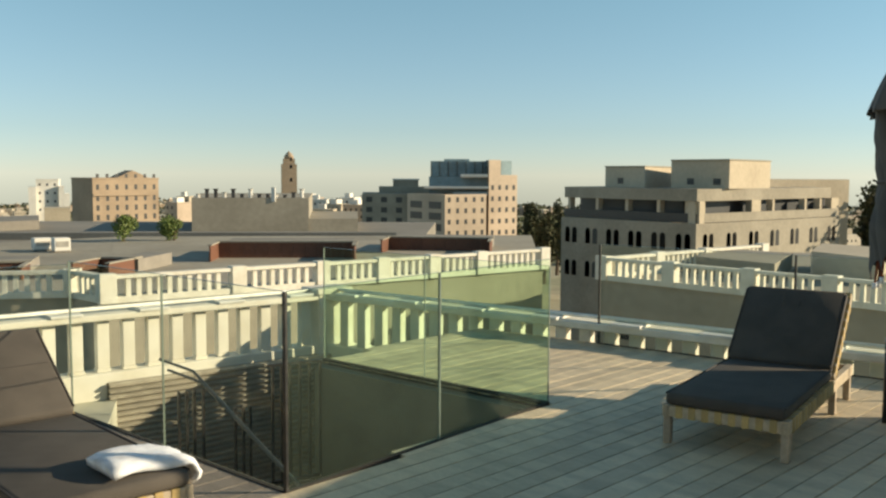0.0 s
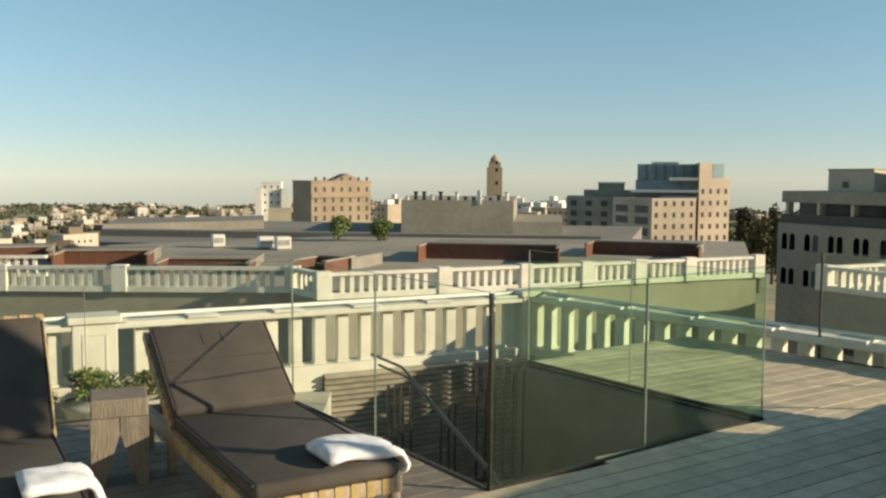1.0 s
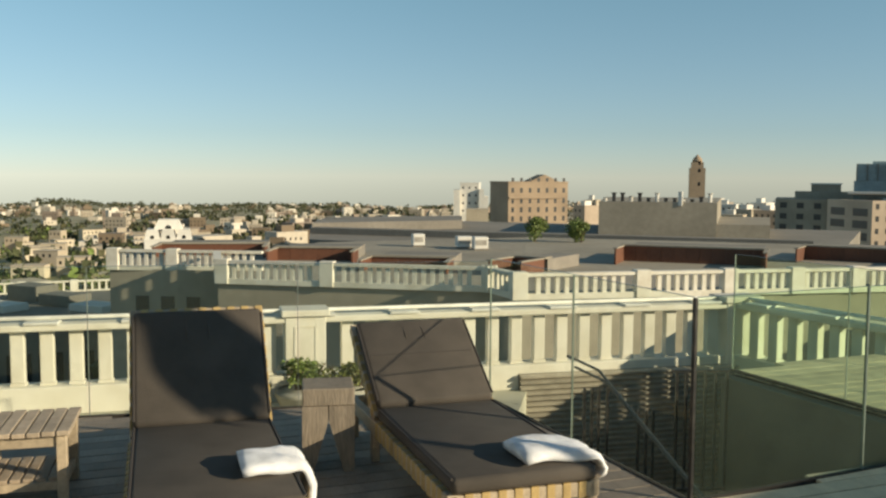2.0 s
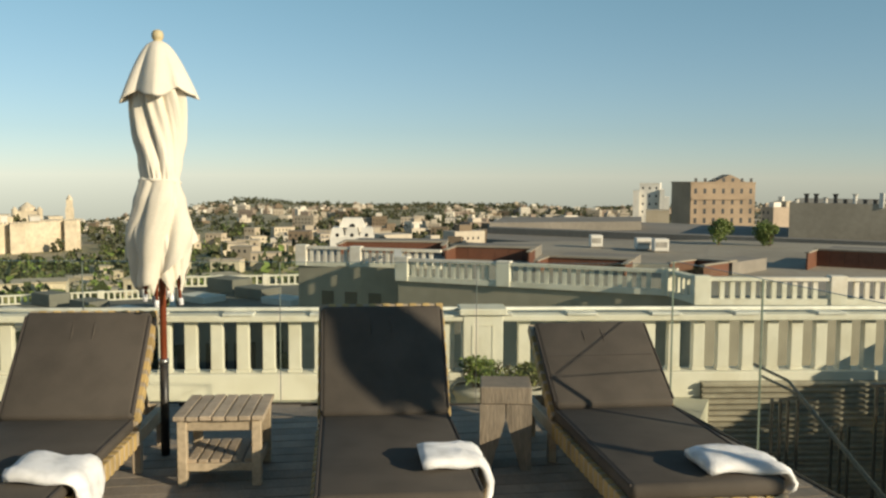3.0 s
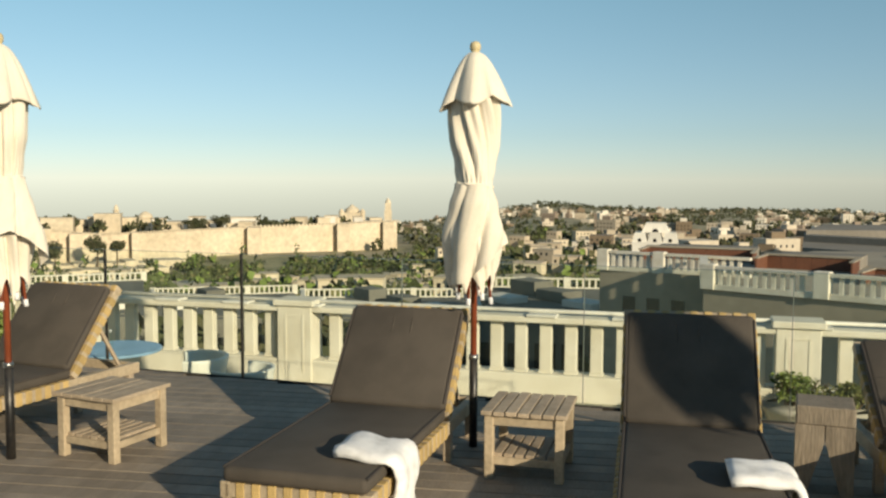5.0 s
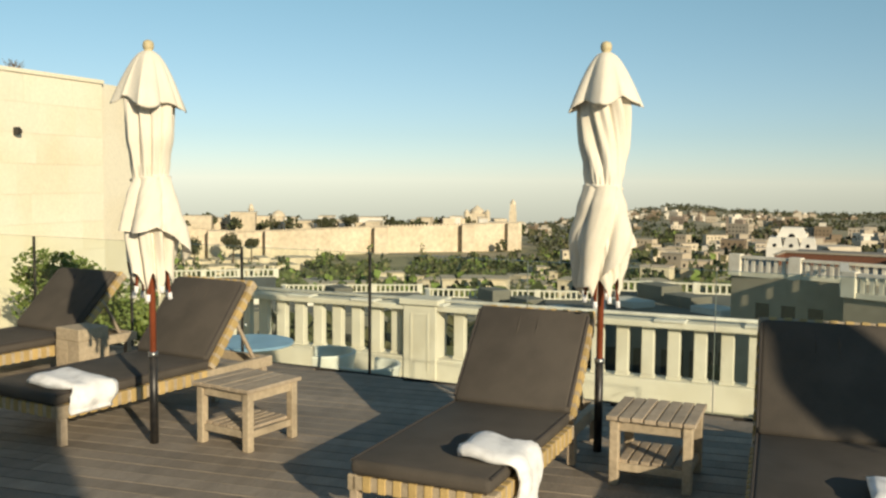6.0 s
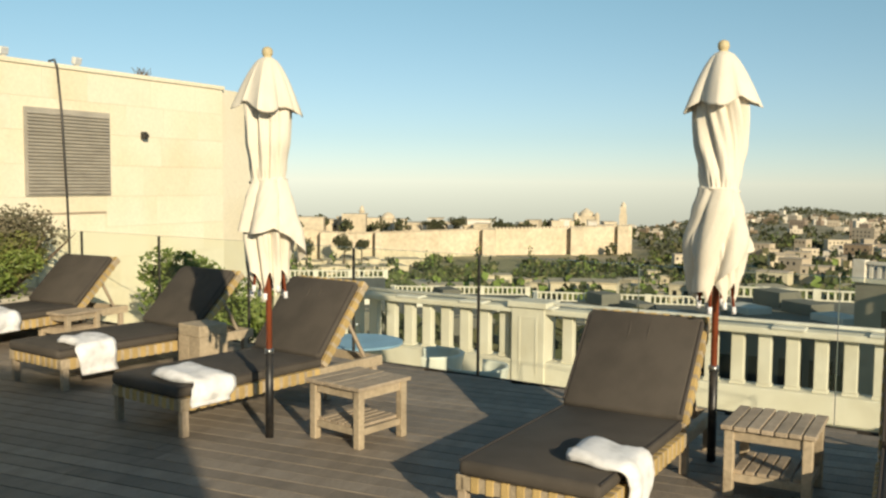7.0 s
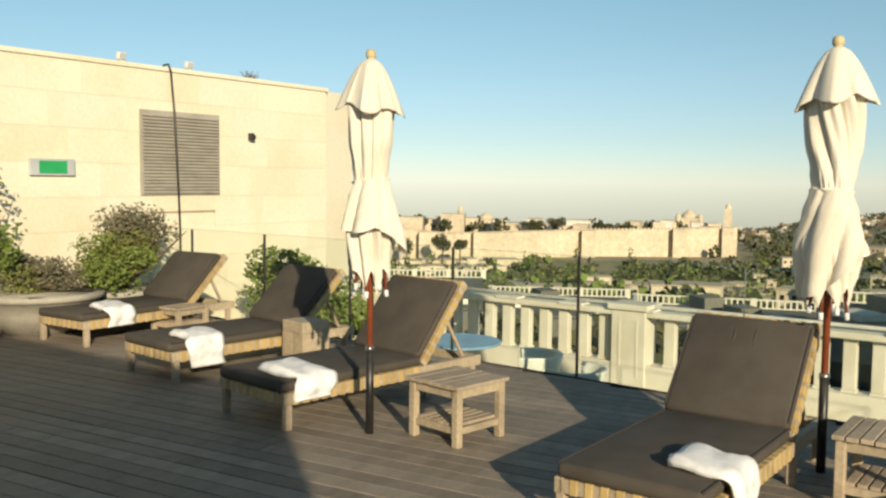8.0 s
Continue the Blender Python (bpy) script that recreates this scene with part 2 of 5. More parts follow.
def line_pose(p, q, z=0.0):
    """A pose at p whose x axis runs to q, and that length. The y axis is to the left of the run."""
    d = Vector((q[0] - p[0], q[1] - p[1]))
    return pose(p[0], p[1], z, 0, 0, math.degrees(math.atan2(d.y, d.x))), d.length


def polar(bearing, r):
    """A plan point at a bearing to the left of +y, in degrees."""
    return (-math.sin(radians(bearing)) * r, math.cos(radians(bearing)) * r)


def rise(angle, r):
    """The height seen at an angle above the level from the camera, at a distance."""
    return 1.65 + math.tan(radians(angle)) * r


def leaves(bm, centre, size, count, leaf, rng, squash=0.7, lobes=6):
    """Many small folded leaf cards in uneven lobes."""
    cs = []
    for _ in range(lobes):
        d = Vector((rng.gauss(0, 1), rng.gauss(0, 1), rng.gauss(0, 1))).normalized() * rng.uniform(0.2, 0.75)
        cs.append((Vector((d.x * size[0], d.y * size[1], d.z * size[2])), rng.uniform(0.3, 0.6)))
    for _ in range(count):
        c, k = rng.choice(cs)
        d = Vector((rng.gauss(0, 1), rng.gauss(0, 1), rng.gauss(0, 1))).normalized() * (rng.random() ** 0.4) * k
        p = Vector(centre) + c + Vector((d.x * size[0], d.y * size[1], d.z * size[2]))
        q = Euler((rng.uniform(0, 6.3), rng.uniform(0, 6.3), rng.uniform(0, 6.3))).to_matrix()
        s = leaf * rng.uniform(0.6, 1.4)
        vs = [bm.verts.new(p + q @ Vector(v) * s) for v in ((0, -0.5, 0), (squash * 0.5, 0, 0.12), (0, 0.5, 0), (-squash * 0.5, 0, 0.12))]
        bm.faces.new((vs[0], vs[1], vs[2]))
        bm.faces.new((vs[0], vs[2], vs[3]))


# ---- ground and far land ----
def ridge(bearing):
    return 0.16 * math.sin(radians(bearing * 9)) + 0.1 * math.sin(radians(bearing * 23 + 40)) + 0.06 * math.sin(radians(bearing * 61))


PROFILE = ((0, -16.0), (60, -17.0), (120, -20.0), (250, -30.0), (420, -36.0), (700, -42.0), (1200, -52.0), (2000, -74.0), (3000, -95.0), (3500, -106.0), (4300, -150.0))


def land(x, y):
    """Height of the ground at a plan point."""
    r = math.hypot(x, y)
    b = math.degrees(math.atan2(-x, y))
    z = PROFILE[-1][1]
    for (r0, z0), (r1, z1) in zip(PROFILE, PROFILE[1:]):
        if r0 <= r < r1:
            k = (r - r0) / (r1 - r0)
            z = z0 + (z1 - z0) * k
            break
    grow = min(1, max(0, (r - 500) / 2500))
    z += grow * r * math.tan(radians(ridge(b))) * 0.9
    if r > 80:
        z += noise.noise(Vector((x * 0.006, y * 0.006, 0))) * min(6, r * 0.008)
    if b > 49 and r > 600:
        z -= min(1, (b - 49) / 8) * min(1, (r - 600) / 500) * r * 0.016
    if b > 50 and 150 < r < 900:
        z -= 5 * math.sin(min(1, max(0, (b - 50) / 8)) * 1.57) * math.exp(-((r - 300) / 110) ** 2)
    return z


bm = bmesh.new()
rr = [0, 15, 30, 45, 60, 80, 100, 130, 160, 200, 240, 280, 330, 380, 420, 450, 500, 560, 640, 740, 860, 1000, 1200, 1400, 1650, 1900, 2200, 2500, 2800, 3100, 3400, 3700, 4000, 4300]
grid = []
for r in rr:
    grid.append([bm.verts.new((*polar(b * 2.0, r), land(*polar(b * 2.0, r)))) for b in range(180)] if r else [bm.verts.new((0, 0, -16))])
for k in range(180):
    bm.faces.new((grid[0][0], grid[1][(k + 1) % 180], grid[1][k])[::-1])
for a, b in zip(grid[1:], grid[2:]):
    for k in range(180):
        bm.faces.new((a[k], a[(k + 1) % 180], b[(k + 1) % 180], b[k])[::-1])
bmesh.ops.recalc_face_normals(bm, faces=bm.faces)
GROUNDMAT = mat("valley_ground", (0.35, 0.3, 0.19), 0.95, 0.25, 0.02, 0.15, 0.0, stain=(0.16, 0.17, 0.07), world_space=True)
tagged(part("ground", bm, GROUNDMAT, smooth=True), "dry valley ground with grass and scrub below the roof", "ground", kind="structure")

# ---- the roof deck ----
EDGE_A, EDGE_B = (-2.62, 6.25), (-12.55, -1.15)          # outer edge of the raised deck
PIT_A, PIT_B, PIT_C = (-0.88, 4.70), (0.70, 6.60), (-1.13, 8.15)
DECK_CORNER = (0.28, 9.86)
BAL_CORNER, BAL_WALL, BAL_RIGHT = (-1.50, 11.24), (-14.2, 0.88), (9.3, 3.36)
WALL_CORNER, WALL_DIR = Vector((-14.9, 1.67)), Vector((0.66, -0.75)).normalized()
DECK_PLAN = [(9.0, 3.42), DECK_CORNER, PIT_C, PIT_B, PIT_A, EDGE_A, EDGE_B, (-5.4, -9.2), (9.0, -9.2)]

bm = bmesh.new()
prism(bm, DECK_PLAN, -0.66, -0.045)
deck = tagged(part("floor_deck", bm, DARKGAP), "raised roof deck of weathered grey-brown timber planks", "deck", kind="structure")

bm = bmesh.new()
prism(bm, [(-3.5, 9.55), BAL_WALL, (-12.6, -1.2), EDGE_A], -1.0, -0.70)
prism(bm, [BAL_RIGHT, BAL_CORNER, (-1.5, 11.0), (-0.95, 8.35), DECK_CORNER, (8.9, 3.3)], -1.0, -0.70)
tagged(part("floor_terrace", bm, TERRACE), "pale stone paving of the lower roof terrace", "paving", kind="structure")
# the hotel's body below the roof
bm = bmesh.new()
prism(bm, [(9.25, 3.25), (-1.5, 11.1), (-14.1, 0.8), (-9, -16), (9.25, -16)], -17, -1.004 - 2.4)
prism(bm, [(9.25, 3.25), (-1.3, 11.0), (-0.95, 8.3), (0.95, 6.55), (9.2, 0.5)], -3.4, -1.004)
prism(bm, [(-14.1, 0.8), (-10.0, -4.0), (-0.95, 4.4), (-2.7, 6.35), (-3.6, 9.4)], -3.4, -1.004)
tagged(part("wall_hotel", bm, FARSTONE), "pale stone body of the hotel below its roof", "wall", kind="structure")


# ---- the stair pit ----
def wall_between(name, p, q, z0, z1, t, material, label, side=-1):
    m, n = line_pose(p, q)
    bm = box(0, n, min(0, side * t), max(0, side * t), z0, z1)
    return tagged(part(name, bm, material, m=m), label, "wall", kind="structure")


wall_between("wall_pit_front", PIT_A, PIT_B, -3.4, -0.05, 0.12, CONCRETE, "dark rendered wall of the stair pit", 1)
wall_between("wall_pit_back", PIT_C, PIT_B, -3.4, -0.05, 0.12, CONCRETE, "stained dark rendered wall of the stair pit", -1)
wall_between("wall_pit_side", EDGE_A, PIT_A, -3.4, -0.05, 0.12, CONCRETE, "dark rendered wall of the stair pit", 1)
m, n = line_pose((-3.51, 9.33), (-1.38, 11.07))
screen = thing("louvre_screen", "horizontal slat screen beside the sunken roof stair", "screen", m)
slat = None
for i in range(36):
    z = -0.54 - i * 0.062
    if slat is None:
        slat = part("slat", box(0, n, -0.03, 0.03, -0.014, 0.014, 0.0), SLATWOOD, screen, m=pose(0, 0, z, 15))
    else:
        again(slat, screen, pose(0, 0, z, 15))
part("backing", box(0, n, 0.06, 0.065, -2.9, -0.52), CONCRETE, screen)
rm, rn = line_pose((-2.22, 7.38), (-1.13, 8.02))
rail = thing("stair_railing", "dark steel railing of thin upright bars in the stair pit", "railing", rm)
tall = part("bar", box(-0.011, 0.011, -0.011, 0.011, -1.0, 0.0), BLACKMETAL, rail, m=pose(0.8, 0, 0))
short = part("bar", box(-0.011, 0.011, -0.011, 0.011, -1.0, -0.12), BLACKMETAL, rail)
for x in (0.065, 0.125, 0.2):
    again(short, rail, pose(x, 0, 0))
for x in (0.47, 0.54, 0.6):
    again(short, rail, pose(x, 0, -0.2))
for x in (0.88, 0.96, 1.05, 1.14, 1.24):
    again(tall, rail, pose(x, 0, 0))
part("bottom_rail", box(-0.02, rn, -0.014, 0.014, -1.03, -1.0), BLACKMETAL, rail)
part("top_rail", box(0.76, rn, -0.014, 0.014, 0.002, 0.028), BLACKMETAL, rail)
for k in (0, 1):
    o = Vector((0.06 * k, 0.05 * k, -0.11 * k))
    bm = bmesh.new()
    tube(bm, [Vector((-2.62, 8.18, -0.02)) + o, Vector((-2.21, 7.78, -0.04)) + o, Vector((-1.13, 6.2, -0.4)) + o, Vector((-0.75, 5.65, -0.52)) + o], 0.013, 8)
    tagged(part("stair_handrail", bm, DULLSTEEL, smooth=True), "sloping dull grey steel handrail of the sunken stair", "handrail", "stair handrails")
for i in range(7):
    q = Vector((-2.0, 6.9, 0)).lerp(Vector((-0.7, 5.5, 0)), i / 6)
    mm = pose(q.x, q.y, -1.0 - i * 0.18, 0, 0, -46)
    tagged(part("stair_step", box(-0.15, 0.17, -0.6, 0.6, -0.04, 0, 0.005), CONCRETE, m=mm), "dark stone tread of the sunken stair", "step", "stair steps", "structure")


# ---- balustrades ----
def baluster_bm(h):
    bm = bmesh.new()
    cuboid(bm, -0.064, 0.064, -0.05, 0.05, 0.03, h, 0.008)
    cuboid(bm, -0.072, 0.072, -0.06, 0.06, 0, 0.03, 0.004)
    return bm


def pier(parent, m, h, w=0.42):
    bm = bmesh.new()
    cuboid(bm, -w / 2, w / 2, -0.16, 0.16, 0, h, 0.01)
    pr = part("pier", bm, BALUST, parent, m=m)
    for s in (-1, 1):
        part("panel_border", box(-w / 2 + 0.09, -w / 2 + 0.115, s * 0.16 - 0.006, s * 0.16 + 0.006, 0.14, h - 0.12), BALUST, pr)
        part("panel_border", box(w / 2 - 0.115, w / 2 - 0.09, s * 0.16 - 0.006, s * 0.16 + 0.006, 0.14, h - 0.12), BALUST, pr)
        part("panel_border", box(-w / 2 + 0.09, w / 2 - 0.09, s * 0.16 - 0.006, s * 0.16 + 0.006, h - 0.12, h - 0.1), BALUST, pr)
    part("pier_cap", box(-w / 2 - 0.04, w / 2 + 0.04, -0.2, 0.2, h, h + 0.07, 0.012), BALUST, pr)


def balustrade(p, q, piers, label):
    m, n = line_pose(p, q)
    b = thing("balustrade", label, "balustrade", m, kind="structure")
    part("plinth", box(0, n, -0.14, 0.14, -0.7, -0.42, 0.012), BALUST, b)
    one = None
    x = 0.33
    while x < n - 0.1:
        if min(abs(x - a) for a in piers) > 0.28:
            mm = pose(x, 0, -0.42)
            if one is None:
                one = part("baluster", baluster_bm(0.55), BALUST, b, m=mm)
            else:
                again(one, b, mm)
        x += 0.27
    part("coping", box(0, n, -0.15, 0.15, 0.13, 0.2, 0.015), BALUST, b)
    k = int(n / 0.9)
    br = None
    for i in range(k):
        mm = pose(0.45 + i * 0.9, 0, 0)
        if br is None:
            br = part("bracket", box(-0.16, 0.16, -0.17, 0.17, 0.195, 0.225, 0.006), RAILMETAL, b, m=mm)
        else:
            again(br, b, mm)
    for a in piers:
        pier(b, pose(a, 0, -0.7), 0.9)
    bm = bmesh.new()
    tube(bm, [(0, 0, 0.245), (n, 0, 0.245)], 0.022, 8)
    part("top_rail", bm, RAILMETAL, b, smooth=True)
    return b


balustrade(BAL_CORNER, BAL_WALL, [0.0, 5.1, 10.5, 15.9], "pale stone balustrade with square balusters and a coping rail")
balustrade(BAL_CORNER, BAL_RIGHT, [5.6, 11.0], "pale stone balustrade along the raised deck")


# ---- glass guards ----
def glass_run(p, q, count, z0, z1, material, label, posts=True, closed=True, thick=None):
    m, n = line_pose(p, q)
    g = thing("glass_guard", label, "glass guard", m, "glass guards")
    w = n / count
    pane = post = None
    for i in range(count):
        mm = pose(i * w + 0.012, 0, 0)
        if pane is None:
            pane = part("pane", box(0, w - 0.024, -0.006, 0.006, z0, z1), material, g, m=mm)
            pane.visible_shadow = False
        else:
            again(pane, g, mm).visible_shadow = False
        part("edge", box(i * w + 0.012, (i + 1) * w - 0.012, -0.0065, 0.0065, z1 + 0.001, z1 + 0.003), EDGE, g)
    for i in range(count + (1 if closed else 0) if thick is None else thick):
        mm = pose(i * w, 0, 0)
        if post is None:
            post = part("post", box(-0.009 if posts else -0.003, 0.009 if posts else 0.003, -0.012 if posts else -0.007, 0.012 if posts else 0.007, z0 - 0.02, z1, 0.002), JOINT if not posts else BLACKMETAL, g, m=mm)
        else:
            again(post, g, mm)
    part("shoe", box(0, n, -0.016, 0.016, z0 - 0.02, z0 + 0.006), DARKGAP, g)
    return g


glass_run(PIT_A, PIT_B, 2, 0.0, 1.05, GREENGLASS, "clear greenish glass guard beside the stair pit", thick=1)
mj = line_pose(PIT_A, PIT_B)
joint = thing("glass_joint", "slim grey joint between two glass guard panes", "joint", mj[0])
part("seal", box(mj[1] / 2 - 0.006, mj[1] / 2 + 0.006, -0.0075, 0.0075, 0.0, 1.05), JOINT, joint)
glass_run(PIT_B, PIT_C, 2, 0.0, 1.0, GREENGLASS, "clear greenish glass guard behind the stair pit", posts=False)
glass_run(EDGE_A, PIT_A, 2, 0.0, 1.05, GUARD, "clear glass guard beside the stair pit", posts=False, closed=False)
glass_run(EDGE_B, (-7.16, 2.88), 5, 0.0, 1.03, GUARD, "clear glass guard with dark posts along the deck's edge")
glass_run((-7.16, 2.88), EDGE_A, 4, 0.0, 1.03, GUARD, "frameless clear glass guard along the deck's edge", posts=False, closed=False)
glass_run((1.47, 8.95), (8.9, 3.4), 5, 0.0, 0.98, GUARD, "clear glass guard along the deck's far edge")


# ---- timber planks ----
PLANK_TURN = 46.0
ca, sa = math.cos(radians(PLANK_TURN)), math.sin(radians(PLANK_TURN))
flat = [(x * ca + y * sa, -x * sa + y * ca) for x, y in DECK_PLAN]
PW = 0.142


def spans(b):
    xs = []
    for (x0, y0), (x1, y1) in zip(flat, flat[1:] + flat[:1]):
        if (y0 <= b) != (y1 <= b):
            xs.append(x0 + (b - y0) * (x1 - x0) / (y1 - y0))
    xs.sort()
    return list(zip(xs[::2], xs[1::2]))


def plank_floor():
    rng = random.Random(5)
    rest = {DECK.name: bmesh.new(), DECKLIT.name: bmesh.new()}
    meshes = {}
    made = 0
    b = min(y for _, y in flat) + PW / 2
    while b < max(y for _, y in flat):
        for a0, a1 in spans(b):
            a = a0
            first = True
            while a < a1 - 0.02:
                ln = rng.choice((3.6, 4.8, 6.0)) * (rng.uniform(0.3, 1) if first else 1)
                first = False
                e = min(a1, a + ln)
                if a1 - e < 0.4:
                    e = a1
                mid = ((a + e) / 2 * ca - b * sa, (a + e) / 2 * sa + b * ca)
                lift = rng.uniform(-0.0015, 0.0015)
                # planks reaching towards +x get the lit copy, brightness painted in
                wood = DECKLIT if e * ca - b * sa > -0.9 else DECK
                near = -10 < mid[0] < 3.4 and mid[1] > -2.2 and mid[1] > -0.6 - 0.2 * mid[0] - 2 and made < 420
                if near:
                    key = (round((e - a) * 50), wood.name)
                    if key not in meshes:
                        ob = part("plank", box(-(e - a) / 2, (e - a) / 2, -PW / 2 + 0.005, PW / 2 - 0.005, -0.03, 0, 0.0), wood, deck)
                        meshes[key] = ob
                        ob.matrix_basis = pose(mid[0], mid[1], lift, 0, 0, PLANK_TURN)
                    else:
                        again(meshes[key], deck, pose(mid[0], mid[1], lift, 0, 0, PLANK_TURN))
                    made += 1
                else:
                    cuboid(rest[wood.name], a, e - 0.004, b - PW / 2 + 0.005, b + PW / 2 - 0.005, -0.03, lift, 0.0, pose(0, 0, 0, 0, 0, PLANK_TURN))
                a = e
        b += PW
    for wood in (DECK, DECKLIT):
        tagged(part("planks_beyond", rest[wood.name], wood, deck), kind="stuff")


# ---- stone wall of the higher roof building ----
def wall_point(s):
    p = WALL_CORNER + WALL_DIR * s
    return (p.x, p.y)


WALL_H = 3.05
wm, wn_ = line_pose(wall_point(14), wall_point(0))
stone_wall = thing("wall_stone", "warm cream limestone wall of the higher roof block", "wall", wm, kind="structure")
part("core", box(0.0, 13.98, 0.03, 5.5, -1.0, WALL_H - 0.03), MORTAR, stone_wall)
VENT = (14 - 3.585, 14 - 2.26, 1.42, 2.53)     # along the wall, heights


def stone_blocks():
    rng = random.Random(8)
    z = -0.7
    k = 0
    shared = {}
    while z < WALL_H - 0.05:
        h = min(0.42, WALL_H - z)
        x = 0.0
        first = True
        while x < 13.9:
            w = rng.choice((0.7, 0.9, 1.1)) * (0.5 if first and k % 2 else 1)
            first = False
            w = min(w, 14 - x)
            key = (round(w, 2), round(h, 2))
            mm = pose(x, -rng.uniform(0, 0.0015), z)
            if key in shared:
                again(shared[key], stone_wall, mm)
            else:
                shared[key] = part("stone_block", box(0.0008, w - 0.0008, 0, 0.06, 0.0008, h - 0.0008, 0.0015), LIMESTONE, stone_wall, m=mm)
            x += w
        z += h
        k += 1
    for i in range(9):
        zz = -0.7 + i * 0.42
        h = min(0.42, WALL_H - zz)
        for j in range(5):
            again(shared[(1.1, 0.42)] if h > 0.4 else list(shared.values())[-1], stone_wall, pose(14.006, 0.06 + j * 1.1, zz, 0, 0, 90))


stone_blocks()
# the short length of wall past the corner, turned a little away
part("return_wall", box(0.02, 0.85, 0.03, 1.2, -0.7, WALL_H + 0.02, 0.004), LIMESTONE, stone_wall, m=pose(14, 0.02, 0, 0, 0, 7))
part("coping", box(0, 14.03, -0.03, 0.5, WALL_H, WALL_H + 0.06, 0.01), LIMESTONE, stone_wall)
vent = thing("wall_vent", "grey metal louvred vent set on the limestone wall", "vent", wm @ pose(0, 0, 0))
part("frame", box(VENT[0], VENT[1], -0.03, -0.006, VENT[2], VENT[3]), LOUVRE, vent)
vs_ = None
for i in range(24):
    mm = pose(VENT[0] + 0.03, -0.035, VENT[2] + 0.04 + i * (VENT[3] - VENT[2] - 0.06) / 24, 35)
    if vs_ is None:
        vs_ = part("slat", box(0, VENT[1] - VENT[0] - 0.06, -0.028, 0.028, -0.004, 0.004), LOUVRE, vent, m=mm)
    else:
        again(vs_, vent, mm)

plank_floor()
# the building behind the camera, whose shade lies on the deck
bm = bmesh.new()
prism(bm, [(3.6, 0.68), (-2.4, -4.3), (-2.4, -9.2), (-1.9, -9.2), (-1.9, -4.5), (4.1, 0.45)], -0.6, 3.4)
prism(bm, [(3.7, 0.62), (4.2, 0.3), (4.2, -9.2), (3.7, -9.2)], -0.6, 3.4)
tagged(part("wall_behind", bm, LIMESTONE), "plain limestone wall closing the deck behind", "wall", kind="structure")
# unseen low wall beyond the lone lounger, added to cast shade there
sm_, sn_ = line_pose((2.86, 4.38), (3.98, 6.2))
tagged(part("wall_side", box(0, sn_, -0.14, 0.14, -0.02, 1.18, 0.01), LIMESTONE, m=sm_), "unseen low plain wall added to shade the deck's side", "wall", kind="structure")


# ---- the hotel's other wings ----
WING_Z = -1.2


def far_run(parent, p, q, z, h=0.68, piers=(), pitch=0.3):
    """A far balustrade from p to q with its coping's top at z."""
    m, n = line_pose(p, q)
    r = part("coping", box(0, n, -0.14, 0.14, z - 0.1, z), BALUST, parent, m=m)
    part("plinth", box(0, n, -0.12, 0.12, z - h - 0.12, z - h + 0.06), BALUST, r)
    one = None
    x = pitch
    while x < n - 0.2:
        if not piers or min(abs(x - a * n) for a in piers) > 0.35:
            mm = pose(x, 0, z - h)
            if one is None:
                one = part("baluster", box(-0.065, 0.065, -0.06, 0.06, 0.05, h - 0.09), BALUST, r, m=mm)
            else:
                again(one, r, mm)
        x += pitch
    pr = None
    for a in piers:
        mm = pose(a * n, 0, z - h)
        if pr is None:
            pr = part("pier", box(-0.24, 0.24, -0.18, 0.18, -0.12, h + 0.05, 0.02), BALUST, r, m=mm)
        else:
            again(pr, r, mm)


def window_unit(parent, m, w, h, arch=False, deep=0.1):
    """A dark pane set between proud reveals."""
    bm = bmesh.new()
    if arch:
        pts = [(-w / 2, 0), (w / 2, 0), (w / 2, h - w / 2)] + [(w / 2 * math.cos(a * math.pi / 6), h - w / 2 + w / 2 * math.sin(a * math.pi / 6)) for a in range(1, 6)] + [(-w / 2, h - w / 2)]
        lo = [bm.verts.new((x, -0.02, z)) for x, z in pts]
        bm.faces.new(lo)
        bmesh.ops.solidify(bm, geom=bm.faces[:], thickness=0.04)
    else:
        cuboid(bm, -w / 2, w / 2, -0.02, 0.02, 0, h)
    return part("window", bm, WINSHADE, parent, m=m)


near_c, mid_c = polar(20.5, 27.1), polar(22.34, 28.9)
end_r, end_l, back_l = polar(-6.19, 35.7), polar(39.2, 31.8), polar(45.43, 37.5)
wing = thing("hotel_wing", "stone hotel wing with balustraded roof terraces", "building", kind="")
bm = bmesh.new()
prism(bm, [near_c, end_r, polar(-5.5, 55), polar(20, 55)], -17, WING_Z - 0.74)
part("wall", bm, GREYSHADE, wing)
bm = bmesh.new()
prism(bm, [end_l, mid_c, near_c, polar(20, 54.8), polar(33, 50), polar(35, 46), polar(39.2, 45)], -17, WING_Z - 0.745)
part("wall", bm, GREYSHADE, wing)
bm = bmesh.new()
prism(bm, [back_l, polar(37.5, 35.0), polar(36.2, 45.1), polar(45.3, 46)], -17, WING_Z - 0.75)
# wing face lies in shade, which is put into its grey
bwall = part("wall", bm, GREYSHADE, wing)
far_run(wing, near_c, end_r, WING_Z, piers=(0.0, 0.235, 0.41, 0.55, 0.68, 0.81, 1.0))
far_run(wing, mid_c, near_c, WING_Z, piers=(0.0,))
far_run(wing, end_l, mid_c, WING_Z, piers=(0.02, 0.42, 1.0))
far_run(wing, back_l, polar(36.5, 35.2), WING_Z, piers=(0.03, 0.42))
far_run(wing, polar(39.25, 35.4), end_l, WING_Z)
bpose, bn = line_pose(back_l, polar(37.5, 35.0))
